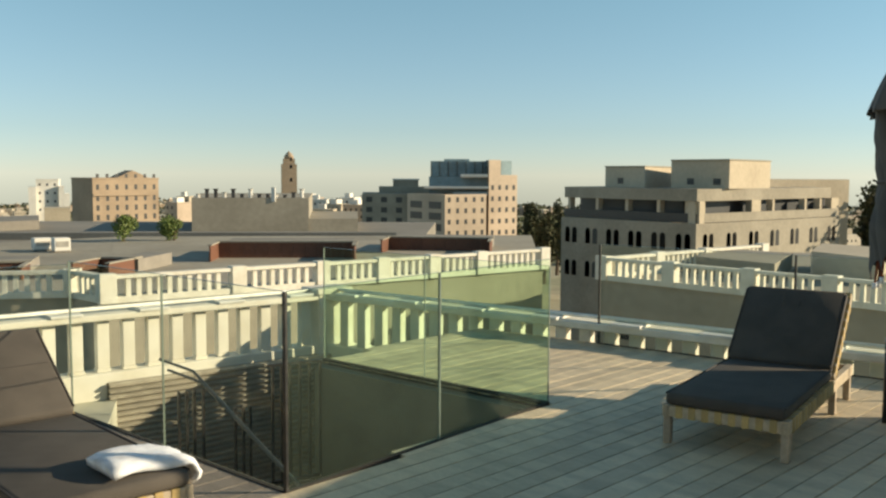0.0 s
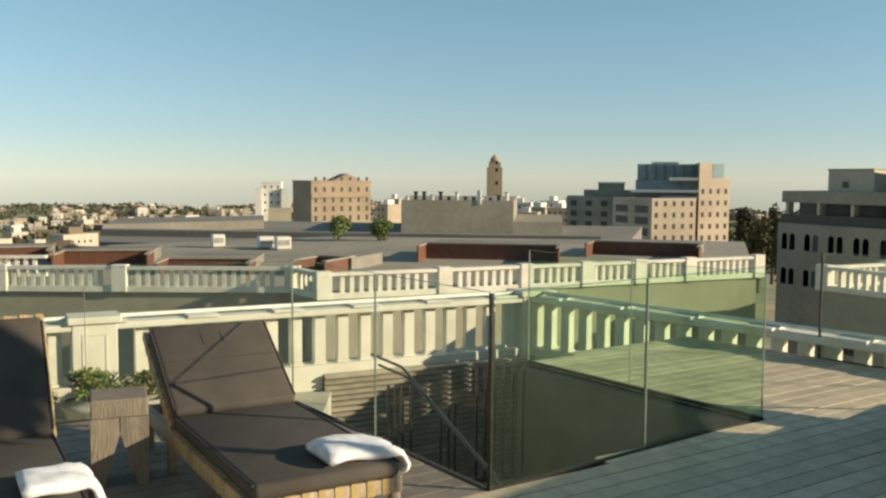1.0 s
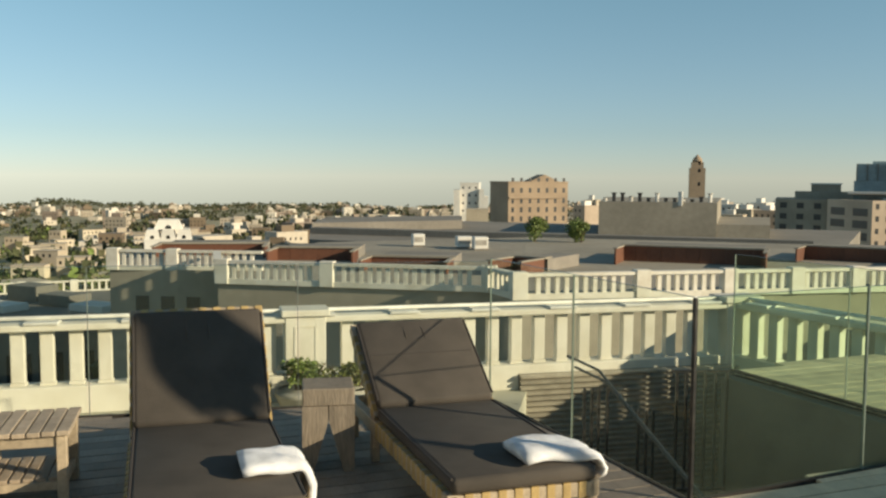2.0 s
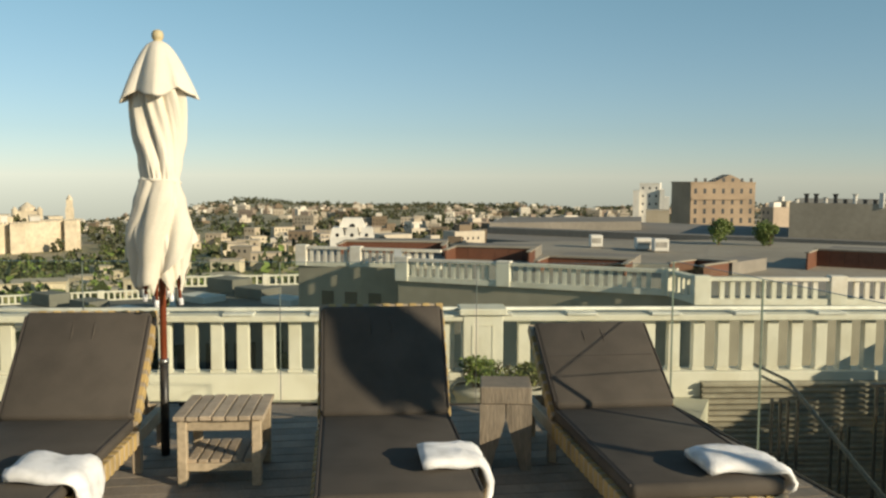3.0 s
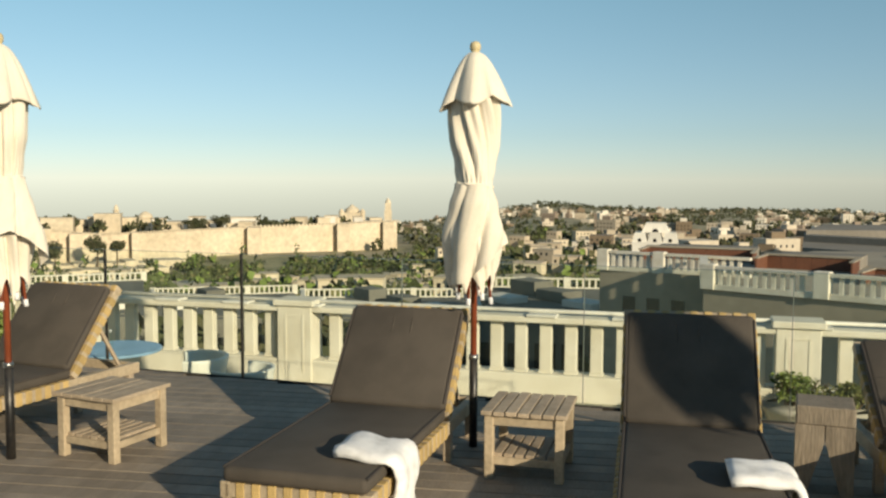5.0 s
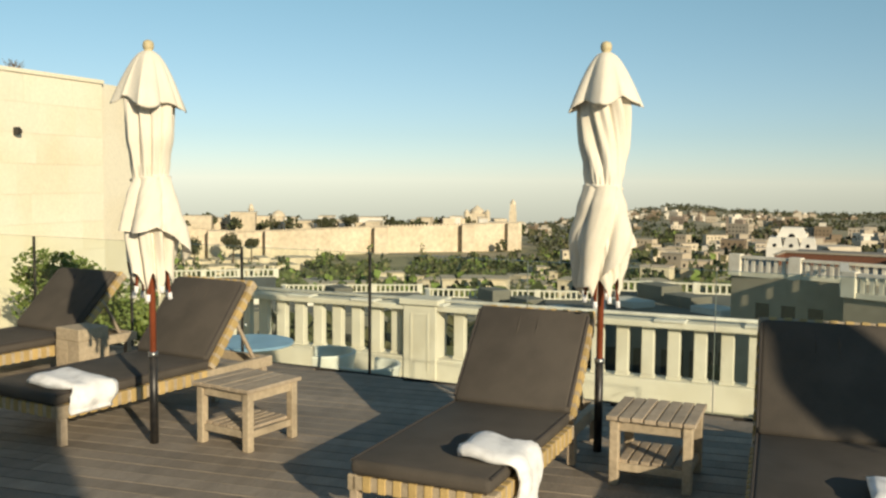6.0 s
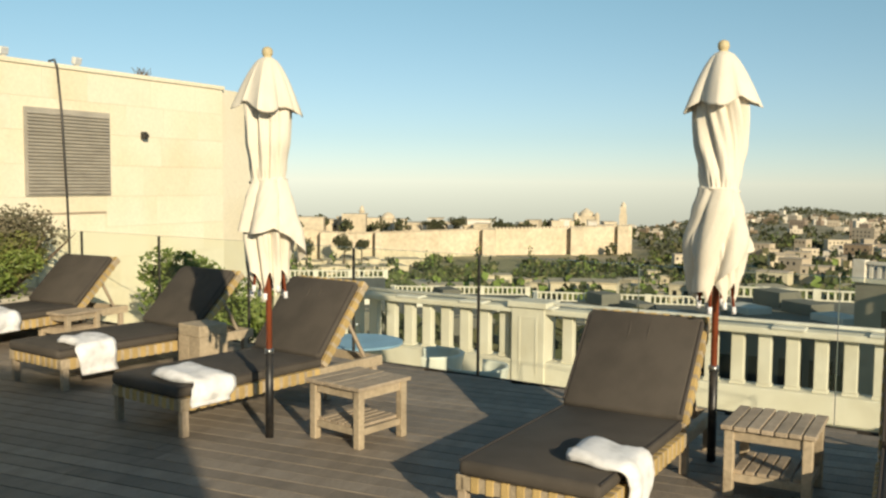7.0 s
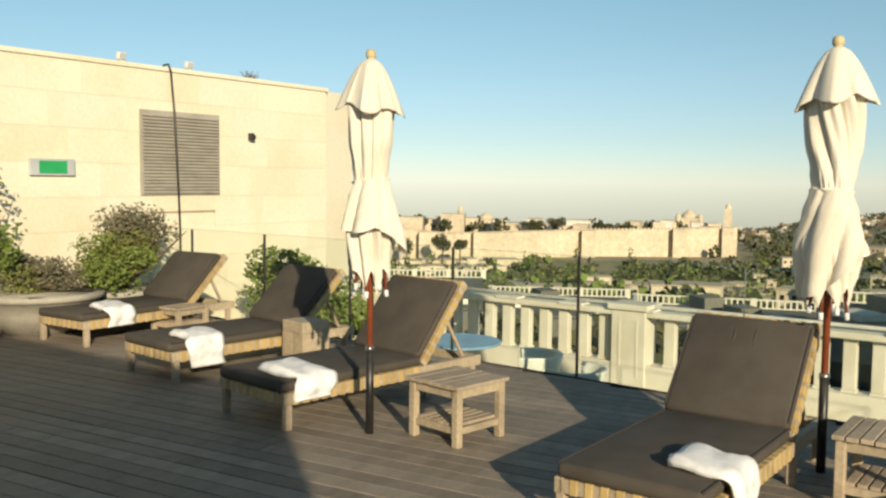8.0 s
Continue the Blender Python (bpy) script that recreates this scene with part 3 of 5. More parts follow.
for i in range(3):
    mm = bpose @ pose(1.35 + i * 1.05, 0, -3.6)
    window_unit(bwall, mm, 0.55, 0.62)
# timber-lined roof terraces, open to the front, with pale copings
for b0, b1, r0, z1 in ((24.6, 29.8, 33.5, -1.52), (30.6, 35.6, 37, -1.42), (36.2, 42.5, 40.5, -1.45), (5.6, 14.0, 37.5, -1.28), (18.9, 20.8, 32.5, -1.42), (-3, 3.5, 41, -1.35)):
    m, n = line_pose(polar(b1, r0 + 2.6), polar(b0, r0 + 2.0))
    s = thing("roof_screen", "red-brown timber lining of an open roof terrace", "screen", m, "roof screens")
    k = max(2, int(n / 0.5))
    pb = None
    for i in range(k):
        mm = pose((i + 0.5) * n / k, 0, 0)
        if pb is None:
            pb = part("board", box(-n / k / 2 + 0.004, n / k / 2 - 0.004, -0.03, 0.03, WING_Z - 0.75, z1), RUSTWOOD, s, m=mm)
        else:
            again(pb, s, mm)
    for x in (0.0, n):
        part("side_board", box(x - 0.03, x + 0.03, -1.9, -0.04, WING_Z - 0.75, z1 - 0.01), RUSTWOOD, s)
        part("side_coping", box(x - 0.09, x + 0.09, -1.95, -0.1, z1, z1 + 0.05), GREYSHADE, s)
    part("coping", box(-0.1, n + 0.1, -0.09, 0.5, z1 + 0.004, z1 + 0.07), GREYSHADE, s)
    part("roof_slab", box(0.1, n - 0.1, 0.52, 3.4, WING_Z - 0.75, z1 - 0.05), ROOFGREY, s)
rngw = random.Random(21)
for b, r, w, h in ((22.9, 45, 0.7, 0.3), (23.9, 46, 0.8, 0.25), (26.8, 47, 0.6, 0.3)):
    x, y = polar(b, r)
    u = thing("roof_unit", "pale metal equipment box standing on the roof", "roof unit", pose(x, y, WING_Z - 0.74, 0, 0, 35), "roof equipment")
    part("body", box(-w / 2, w / 2, -0.35, 0.35, 0.06, h + 0.35, 0.03), WHITEWALL, u)
    part("grille", box(-w / 2 + 0.08, w / 2 - 0.08, -0.37, -0.352, 0.25, h + 0.2), LOUVRE, u)
    part("foot", box(-w / 2, w / 2, -0.3, -0.2, 0, 0.06), ROOFGREY, u)

# wing on the other side, beyond the raised deck
fr_l, fr_r, bk = polar(-9.95, 32.4), polar(-27, 27.4), polar(-9.6, 52)
wing2 = thing("hotel_wing", "stone hotel wing with low roof blocks behind its balustrade", "building")
bm = bmesh.new()
prism(bm, [fr_l, fr_r, polar(-33, 50), polar(-13.5, 45)], -17, WING_Z - 0.74)
w2 = part("wall", bm, GREYSHADE, wing2)
far_run(wing2, fr_l, fr_r, WING_Z, piers=(0.0, 0.27, 0.55, 0.8))
far_run(wing2, fr_l, polar(-19.3, 40.5), WING_Z, piers=(0.3, 0.6, 1.0))
m2, n2 = line_pose(fr_l, fr_r)
window_unit(w2, m2 @ pose(1.3, 0, -4.0), 1.0, 0.75)
window_unit(w2, m2 @ pose(6.3, 0, -4.0), 1.0, 0.75)
bm = bmesh.new()
prism(bm, [polar(-15.5, 35), polar(-20.0, 33), polar(-21, 38), polar(-16.5, 39.5)], WING_Z - 0.76, WING_Z - 0.12)
part("roof_block", bm, GREYSHADE, wing2)
bm = bmesh.new()
prism(bm, [polar(-22, 35), polar(-25.5, 33), polar(-26, 38), polar(-22.6, 39.5)], WING_Z - 0.76, WING_Z + 0.2)
part("roof_block", bm, FARSTONE, wing2)

# ---- the long grey roofs and the blank block ----
hall = thing("long_hall", "long low building with wide grey flat roofs", "building")
bm = bmesh.new()
prism(bm, [polar(33.6, 62), polar(2.0, 50), polar(0.5, 82), polar(24, 88), polar(33.5, 80)], -18, -2.6)
part("wall", bm, ROOFGREY, hall)
bm = bmesh.new()
prism(bm, [polar(33.5, 68), polar(3.0, 60), polar(3.2, 61.2), polar(33.2, 69.5)], -2.596, -2.15)
part("parapet", bm, ROOFGREY, hall)
bm = bmesh.new()
prism(bm, [polar(33.4, 70), polar(24, 75), polar(24, 84), polar(32.5, 80)], -2.596, -1.9)
part("upper_roof", bm, ROOFGREY, hall)
blank = thing("blank_block", "windowless grey stone block with pipes on its roof", "building")
bm = bmesh.new()
prism(bm, [polar(15.5, 66), polar(8.44, 66), polar(8.2, 82), polar(15.0, 82)], -2.59, -0.03)
part("wall", bm, GREYSHADE, blank)
bm = bmesh.new()
prism(bm, [polar(8.44, 66.1), polar(5.4, 66.5), polar(5.4, 80), polar(8.3, 80)], -2.59, -1.55)
part("annex", bm, GREYSHADE, blank)
for i in range(13):
    b = 15.1 - i * 0.52
    x, y = polar(b, 66.4)
    h = rngw.choice((0.3, 0.4, 0.55, 0.9)) * 0.7
    bm = bmesh.new()
    tube(bm, [(x, y, -0.03), (x, y, -0.03 + h * 0.8), (x, y, -0.03 + h)], [0.13, 0.13, 0.22], 8)
    part("roof_pipe", bm, BLACKMETAL if i % 3 else WHITEWALL, blank)
x, y = polar(10.6, 65.9)
part("white_flue", box(x - 0.14, x + 0.14, y - 0.1, y + 0.1, -0.3, 0.72, 0.03), WHITEWALL, blank)


# ---- buildings in the town ----
def facade(parent, wall, p, q, z0, floors, fh, cols, w, h, arch=False, skip=(), pair=False):
    m, n = line_pose(p, q)
    one = None
    for f in range(floors):
        for c in range(cols):
            if (f, c) in skip:
                continue
            for dx in ((-w * 0.75, w * 0.75) if pair else (0,)):
                mm = m @ pose((c + 0.5) * n / cols + dx, -0.0, z0 + f * fh + (fh - h) / 2)
                if one is None:
                    one = window_unit(wall, mm, w, h, arch)
                else:
                    again(one, wall, mm)


def town_block(name, label, plan, z0, z1, material, category="building"):
    t = thing(name, label, category)
    bm = bmesh.new()
    prism(bm, plan, z0, z1)
    w = part("wall", bm, material, t)
    cx = sum(p[0] for p in plan) / len(plan)
    cy = sum(p[1] for p in plan) / len(plan)
    bm = bmesh.new()
    prism(bm, [(cx + (x - cx) * 1.015, cy + (y - cy) * 1.015) for x, y in plan], z1, z1 + (z1 - z0) * 0.012)
    part("cornice", bm, material, t)
    return t, w


# the old brown hotel
R = 300
br_e, br_r, br_l = polar(21.06, R), polar(17.36, R + 11), polar(22.2, R + 18)
t, w = town_block("old_hotel", "square brown stone hotel with rows of windows", [br_l, br_e, br_r, polar(18.3, R + 32)], -40, rise(-0.36, R), BROWNSTONE)
facade(t, w, br_e, br_r, -13.6, 3, 3.0, 7, 1.0, 1.7)
facade(t, w, br_e, br_r, -4.3, 2, 3.3, 7, 1.0, 1.6)
part("string_course", box(0, 19.6, -0.5, 0, -5.4, -4.7), BROWNSTONE, t, m=line_pose(br_e, br_r)[0])
m, n = line_pose(br_e, br_r)
bm = bmesh.new()
lo = [bm.verts.new(m @ Vector(v)) for v in ((n * 0.34, 0, 0.1), (n * 0.86, 0, 0.1), (n * 0.7, 0, 1.7), (n * 0.6, 0, 2.6), (n * 0.5, 0, 1.7))]
hi = [bm.verts.new(v.co + (m.to_3x3() @ Vector((0, 5, 0)))) for v in lo]
bm.faces.new(lo)
bm.faces.new(hi[::-1])
for i in range(5):
    bm.faces.new((lo[i], hi[i], hi[(i + 1) % 5], lo[(i + 1) % 5]))
bmesh.ops.recalc_face_normals(bm, faces=bm.faces)
part("pediment", bm, BROWNSTONE, t)
# white stepped block
R = 380
t, w = town_block("white_block", "white stepped apartment tower", [polar(24.1, R), polar(22.9, R), polar(22.8, R + 14), polar(24, R + 14)], -40, rise(-0.42, R), WHITEWALL)
for b0, b1, e in ((22.9, 22.6, -0.75), (22.6, 22.3, -1.2), (24.5, 24.1, -0.8)):
    bm = bmesh.new()
    prism(bm, [polar(b0, R - 2), polar(b1, R - 2), polar(b1, R + 10), polar(b0, R + 10)], -40, rise(e, R))
    part("wing", bm, WHITEWALL, t)
facade(t, w, polar(24.1, R), polar(22.9, R), -14, 4, 3.2, 3, 0.7, 0.9)
R = 270
t, w = town_block("stone_house", "small plain stone house", [polar(23.7, R), polar(22.3, R), polar(22.3, R + 9), polar(23.7, R + 9)], -40, rise(-2.1, R), FARSTONE)
# bell tower
R = 320
t = thing("bell_tower", "tall slim stone tower with a domed top", "tower", pose(*polar(9.6, R), 0, 0, 0, 12))
bm = bmesh.new()
cuboid(bm, -2.6, 2.6, -2.6, 2.6, -40, rise(0.62, R))
sh = part("shaft", bm, BROWNSTONE, t)
bm = bmesh.new()
cuboid(bm, -2.0, 2.0, -2.0, 2.0, rise(0.62, R), rise(0.95, R))
part("belfry", bm, BROWNSTONE, t)
bm = bmesh.new()
z = rise(0.95, R)
tube(bm, [(0, 0, z), (0, 0, z + 0.9), (0, 0, z + 1.7), (0, 0, z + 2.2), (0, 0, z + 2.7)], [1.7, 1.6, 1.1, 0.5, 0.08], 12)
part("dome", bm, BROWNSTONE, t, smooth=True)
for zz in (-0.9, 3.6, 6.2):
    window_unit(sh, pose(0.6, -2.6, zz), 0.8, 1.3, True)
# the tall apartment building
R = 200
t = thing("apartment_tower", "pinkish stone apartment tower with a glazed top", "building")


def mass(name, plan, z0, z1, material, parent=None):
    bm = bmesh.new()
    prism(bm, plan, z0, z1)
    return part(name, bm, material, parent or t)


corner, right_end, left_end = polar(-0.11, R - 16), polar(-2.71, R - 10), polar(2.27, R - 4)
front = mass("front_block", [left_end, corner, right_end, polar(-2.5, R + 6), polar(2.2, R + 6)], -40, rise(-1.3, R - 14), PINKSTONE)
mass("parapet", [left_end, corner, right_end, polar(-2.6, R - 8), polar(-0.1, R - 13.6), polar(2.15, R - 2)], rise(-1.3, R - 14) + 0.004, rise(-1.22, R - 14), PINKSTONE, front)
facade(t, front, corner, right_end, -13.6, 5, 2.27, 5, 0.7, 1.0)
# wide black panes paint the shade inside the balcony openings
facade(t, front, left_end, corner, -12.5, 4, 2.27, 2, 4.6, 1.45)
grey_l, grey_r = polar(5.1, R + 8), polar(2.3, R + 2)
grey = mass("grey_block", [grey_l, grey_r, polar(2.3, R + 20), polar(5.0, R + 24)], -40, rise(-1.19, R + 4), GREYSHADE)
facade(t, grey, grey_l, grey_r, -12.0, 4, 2.3, 3, 1.6, 1.2)
mass("roof_terrace", [polar(4.04, R + 12), polar(0.85, R + 7.5), polar(0.85, R + 18), polar(4.0, R + 22)], -12, rise(-0.76, R + 8), GREYSHADE)
house = mass("roof_house", [polar(3.16, R + 13), polar(1.56, R + 10), polar(1.56, R + 18), polar(3.1, R + 19)], rise(-0.76, R + 8), rise(-0.33, R + 12), GREYSHADE)
mass("roof_edge", [polar(3.2, R + 12.6), polar(1.5, R + 9.6), polar(1.5, R + 18.2), polar(3.15, R + 19.2)], rise(-0.33, R + 12), rise(-0.25, R + 12), WHITEWALL, house)
col_l, col_r = polar(-2.87, R - 2), polar(-4.64, R + 3)
column = mass("tower_block", [col_l, col_r, polar(-4.3, R + 16), polar(-2.5, R + 14)], -40, rise(0.02, R), PINKSTONE)
facade(t, column, col_l, col_r, -14.5, 6, 2.45, 4, 0.75, 1.05)
mass("tower_top", [polar(-2.87, R - 1.9), polar(-3.6, R + 0.2), polar(-3.4, R + 12), polar(-2.6, R + 11)], rise(0.02, R), rise(0.95, R), PINKSTONE, column)
mass("glass_corner", [polar(-3.61, R + 0.6), polar(-4.28, R + 2.6), polar(-4.0, R + 12), polar(-3.45, R + 12)], rise(0.02, R), rise(0.9, R), BLUEGLASS, column)
glazed = mass("glazed_top", [polar(0.79, R + 2), polar(-2.86, R + 3), polar(-2.6, R + 16), polar(0.8, R + 18)], rise(-0.1, R), rise(0.88, R), BLUEGLASS)
mass("roof_box", [polar(-0.03, R + 3), polar(-1.63, R + 4), polar(-1.6, R + 12), polar(-0.03, R + 12)], rise(0.88, R), rise(1.02, R), BLUEGLASS, glazed)
for g in (0.8, 0.25, -0.3, -0.85, -1.4, -1.95, -2.45):
    mass("mullion", [polar(g, R + 1.7), polar(g - 0.05, R + 1.7), polar(g - 0.05, R + 3.2), polar(g, R + 3.2)], rise(-0.1, R), rise(0.88, R), DARKSTONE, glazed)
mass("recess", [polar(0.9, R + 2.5), polar(-2.86, R + 1), polar(-2.6, R + 14), polar(0.9, R + 16)], rise(-1.3, R), rise(-0.1, R) - 0.01, BLUEGLASS)
for b0, b1, e0, e1, near in ((-1.1, -2.8, -0.16, 0.06, 3), (1.21, -2.86, -0.86, -0.68, 6), (-0.6, -2.8, -1.24, -1.02, 8)):
    slab = mass("balcony_slab", [polar(b0, R - near), polar(b1, R - near), polar(b1, R + 4), polar(b0, R + 6)], rise(e0, R), rise(e0 + 0.06, R), PINKSTONE)
    mass("balcony_rail", [polar(b0, R - near), polar(b1, R - near), polar(b1, R - near + 0.15), polar(b0, R - near + 0.15)], rise(e0 + 0.06, R) + 0.004, rise(e1, R), WHITEWALL if near < 8 else BLUEGLASS, slab)
# pale houses stepping up the slope beside it
rngh = random.Random(52)
for b0, b1, r, e, mt in ((8.5, 7.3, 430, -1.62, 0), (7.6, 6.4, 400, -1.9, 1), (6.5, 5.6, 420, -1.5, 0), (6.3, 4.9, 380, -1.95, 2), (5.5, 4.5, 440, -1.62, 1), (4.9, 4.0, 395, -2.0, 0), (8.2, 6.9, 370, -2.25, 1), (9.0, 8.3, 450, -1.5, 2), (15.6, 16.3, 400, -1.45, 1), (16.3, 17.0, 380, -1.8, 2)):
    b0, b1 = max(b0, b1), min(b0, b1)
    hp, hn = line_pose(polar(b0, r), polar(b1, r - 4 + rngh.uniform(-3, 3)))
    hh = thing("slope_house", "pale flat-roofed stone house on the town slope", "house", hp, "slope houses")
    zt = rise(e, r)
    hw = part("wall", box(0, hn, 0, 9, -45, zt), (WHITEWALL, FARSTONE, PINKSTONE)[mt], hh)
    part("parapet", box(-0.15, hn + 0.15, -0.15, 9.15, zt + 0.004, zt + 0.5), (WHITEWALL, FARSTONE, PINKSTONE)[mt], hh)
    part("stair_head", box(hn * 0.2, hn * 0.55, 3, 7, zt + 0.5, zt + 2.4), WHITEWALL, hh)
    for f in range(2):
        for c in range(int(hn / 2.4)):
            window_unit(hw, pose(1.3 + c * 2.4, 0, zt - 2.2 - f * 2.9), 0.9, 1.2)

# the broad stone building with loggias
cr, lf, rt = polar(-15.55, 85), polar(-7.4, 96), polar(-23.6, 108)
bkp = polar(-16.5, 125)
bb = thing("broad_building", "broad stone building with a dark loggia storey and arched windows", "building")
bm = bmesh.new()
prism(bm, [lf, cr, rt, bkp], -30, -2.65)
# front's shade is put into the wall: grey instead of the far stone
bw = part("wall", bm, GREYSHADE, bb)
inn = lambda p, k: ((p[0] - bkp[0]) * k + bkp[0], (p[1] - bkp[1]) * k + bkp[1])
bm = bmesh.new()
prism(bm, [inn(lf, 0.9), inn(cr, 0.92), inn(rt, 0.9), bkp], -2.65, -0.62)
# back wall coloured near-black: the loggia's shade is painted on
part("loggia_back", bm, WINSHADE, bb)
bm = bmesh.new()
prism(bm, [inn(lf, 0.985), inn(cr, 0.995), inn(rt, 0.93), bkp], -0.62, 0.5)
part("roof_band", bm, GREYSHADE, bb)
for p, q, k in ((lf, cr, 4), (cr, rt, 8)):
    m, n = line_pose(inn(p, 0.985), inn(q, 0.985))
    col = None
    for i in range(k + 1):
        if k == 8 and i in (1, 2, 5):
            continue
        wd = 1.6 if i in (0, 3) and k == 8 or i == k else 0.35
        cb = part("column", box(-wd / 2, wd / 2, -0.1, 0.6, -2.65, -0.62), FARSTONE, bb, m=m @ pose(0.6 + i * (n - 1.2) / k, 0.2, 0))
    part("railing", box(0, n, 0.0, 0.04, -2.6, -1.75), BLACKMETAL if k == 4 else GREYSHADE, bb, m=m)
facade(bb, bw, lf, cr, -5.6, 1, 2.4, 6, 0.65, 1.6, True, pair=True)
facade(bb, bw, cr, rt, -5.6, 1, 2.4, 7, 0.65, 1.6, True, pair=True)
facade(bb, bw, lf, cr, -9.0, 1, 2.4, 6, 0.65, 1.6, True, pair=True)
for b, z1 in (((-10.05, -12.43, -14.1, 92), 2.55), ((-14.0, -17.39, -19.7, 88), 3.15)):
    a0, a1, a2, rr_ = b
    bm = bmesh.new()
    prism(bm, [polar(a0, rr_ + 5), polar(a1, rr_ + 1), polar(a2, rr_ + 10), polar((a0 + a2) / 2 + 0.3, rr_ + 16)], 0.5, z1)
    rh = part("roof_house", bm, FARSTONE, bb)
    mm, nn = line_pose(polar(a0, rr_ + 5), polar(a1, rr_ + 1))
    for k in ((0.4,) if a0 > -12 else (0.35, 0.8)):
        window_unit(rh, mm @ pose(nn * k, -0.01, 0.85), 0.8, 0.6)
    bm = bmesh.new()
    prism(bm, [polar(a0 + 0.05, rr_ + 4.8), polar(a1, rr_ + 0.8), polar(a2 - 0.05, rr_ + 10), polar((a0 + a2) / 2 + 0.3, rr_ + 16.2)], z1, z1 + 0.12)
    part("roof_edge", bm, GREYSHADE, bb)
bm = bmesh.new()
prism(bm, [polar(-19.7, 108), polar(-24.0, 116), polar(-24.0, 130), polar(-19.6, 128)], -30, 1.35)
part("rear_block", bm, FARSTONE, bb)

# white arched roof house
wh = thing("arched_house", "white house with arched shells on its roof", "building", pose(*polar(42.0, 110), 0, 0, 0, 40))
part("wall", box(-2.6, 2.6, -2, 2, -22, -5.6), WHITEWALL, wh)
for i, (w_, z_) in enumerate(((2.6, -5.6), (1.6, -4.5))):
    for k in range(3 - 2 * i):
        bm = bmesh.new()
        x0 = -w_ + (2 * w_) * k / (3 - 2 * i)
        x1 = -w_ + (2 * w_) * (k + 1) / (3 - 2 * i)
        outer = [(x0, 0), (x0 + (x1 - x0) * 0.16, 1.1), (x1 - (x1 - x0) * 0.16, 1.1), (x1, 0)]
        lo = [bm.verts.new((x, -1.8 + i * 0.8, z_ + z)) for x, z in outer]
        hi = [bm.verts.new((x, 1.5, z_ + z)) for x, z in outer]
        bm.faces.new(lo)
        bm.faces.new(hi[::-1])
        for j in range(4):
            bm.faces.new((lo[j], hi[j], hi[(j + 1) % 4], lo[(j + 1) % 4]))
        bmesh.ops.recalc_face_normals(bm, faces=bm.faces)
        sh = part("shell", bm, WHITEWALL, wh)
        window_unit(sh, pose((x0 + x1) / 2, -1.82 + i * 0.8, z_ + 0.05), (x1 - x0) * 0.22, 0.4, True)

# lower roofs below the terrace
for b0, b1, r0, r1, zt, lab in ((44.5, 53, 48, 62, -5.0, "low building with a white roof balustrade"), (53.5, 64, 60, 72, -7.0, "low building with a pale flat roof"), (64.5, 73, 66, 80, -7.6, "low building with a white roof railing"), (73.5, 80, 62, 84, -6.6, "low building with a pale flat roof and tanks")):
    lb = thing("low_building", lab, "building")
    bm = bmesh.new()
    pl = [polar(b1, r0), polar(b0, r0), polar(b0, r1), polar(b1, r1)]
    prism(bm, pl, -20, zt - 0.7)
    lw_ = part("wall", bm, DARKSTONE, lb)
    facade(lb, lw_, pl[0], pl[1], zt - 10, 3, 2.9, 5, 1.1, 1.5)
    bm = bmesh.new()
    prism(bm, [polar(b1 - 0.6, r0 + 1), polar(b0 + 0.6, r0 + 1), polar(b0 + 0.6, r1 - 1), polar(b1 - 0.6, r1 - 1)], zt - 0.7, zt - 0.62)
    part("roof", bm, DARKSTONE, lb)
    far_run(lb, pl[3], pl[2], zt, pitch=0.42, piers=(0.0, 0.33, 0.66, 1.0))
    far_run(lb, pl[0], pl[3], zt, pitch=0.42, piers=(0.0,))
    for k in range(4):
        x, y = polar(b0 + (b1 - b0) * (0.2 + 0.2 * k), r0 + 4 + (k * 3) % 7)
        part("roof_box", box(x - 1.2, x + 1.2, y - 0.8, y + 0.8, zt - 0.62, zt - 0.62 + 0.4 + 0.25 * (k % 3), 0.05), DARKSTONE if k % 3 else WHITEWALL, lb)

# ---- the old city's wall and its landmarks ----
def town_wall(name, label, stations, z_top, thick=3.0):
    cw = thing(name, label, "city wall")
    for (b0, r0, t0), (b1, r1, t1) in zip(stations, stations[1:]):
        p, q = polar(b0, r0), polar(b1, r1)
        m, n = line_pose(p, q)
        bm = bmesh.new()
        pts = 24
        for i in range(pts):
            x0, x1 = n * i / pts, n * (i + 1) / pts
            zt = z_top + t0 + (t1 - t0) * i / pts
            cuboid(bm, x0, x1, 0, thick, -60, zt)
            cuboid(bm, x0 + 0.2 * n / pts, x0 + 0.75 * n / pts, 0, 0.8, zt, zt + 0.9)
        part("curtain", bm, CITYWALL, cw, m=m)
    return cw


cwall = town_wall("city_wall", "long crenellated old city wall of golden limestone", [(84, 415, 1), (78.6, 420, 2.5), (75.8, 425, 0.0), (73.7, 435, 0), (70.1, 456, 0), (66.6, 478, 0.2), (61.2, 512, 0), (58.06, 541, 0)], -23.6)
for b, r, w_, e in ((77.2, 418, 5, 1.5), (73.9, 430, 3, 1.0), (66.9, 470, 7, 0.5), (61.4, 504, 7, 0.6), (58.6, 530, 6, 0.5), (79.2, 414, 9, 4)):
    x, y = polar(b, r)
    tw = part("buttress_tower", box(-w_ / 2, w_ / 2, -2.5, 4, -60, -23.6 + e), CITYWALL, cwall, m=pose(x, y, 0, 0, 0, b))
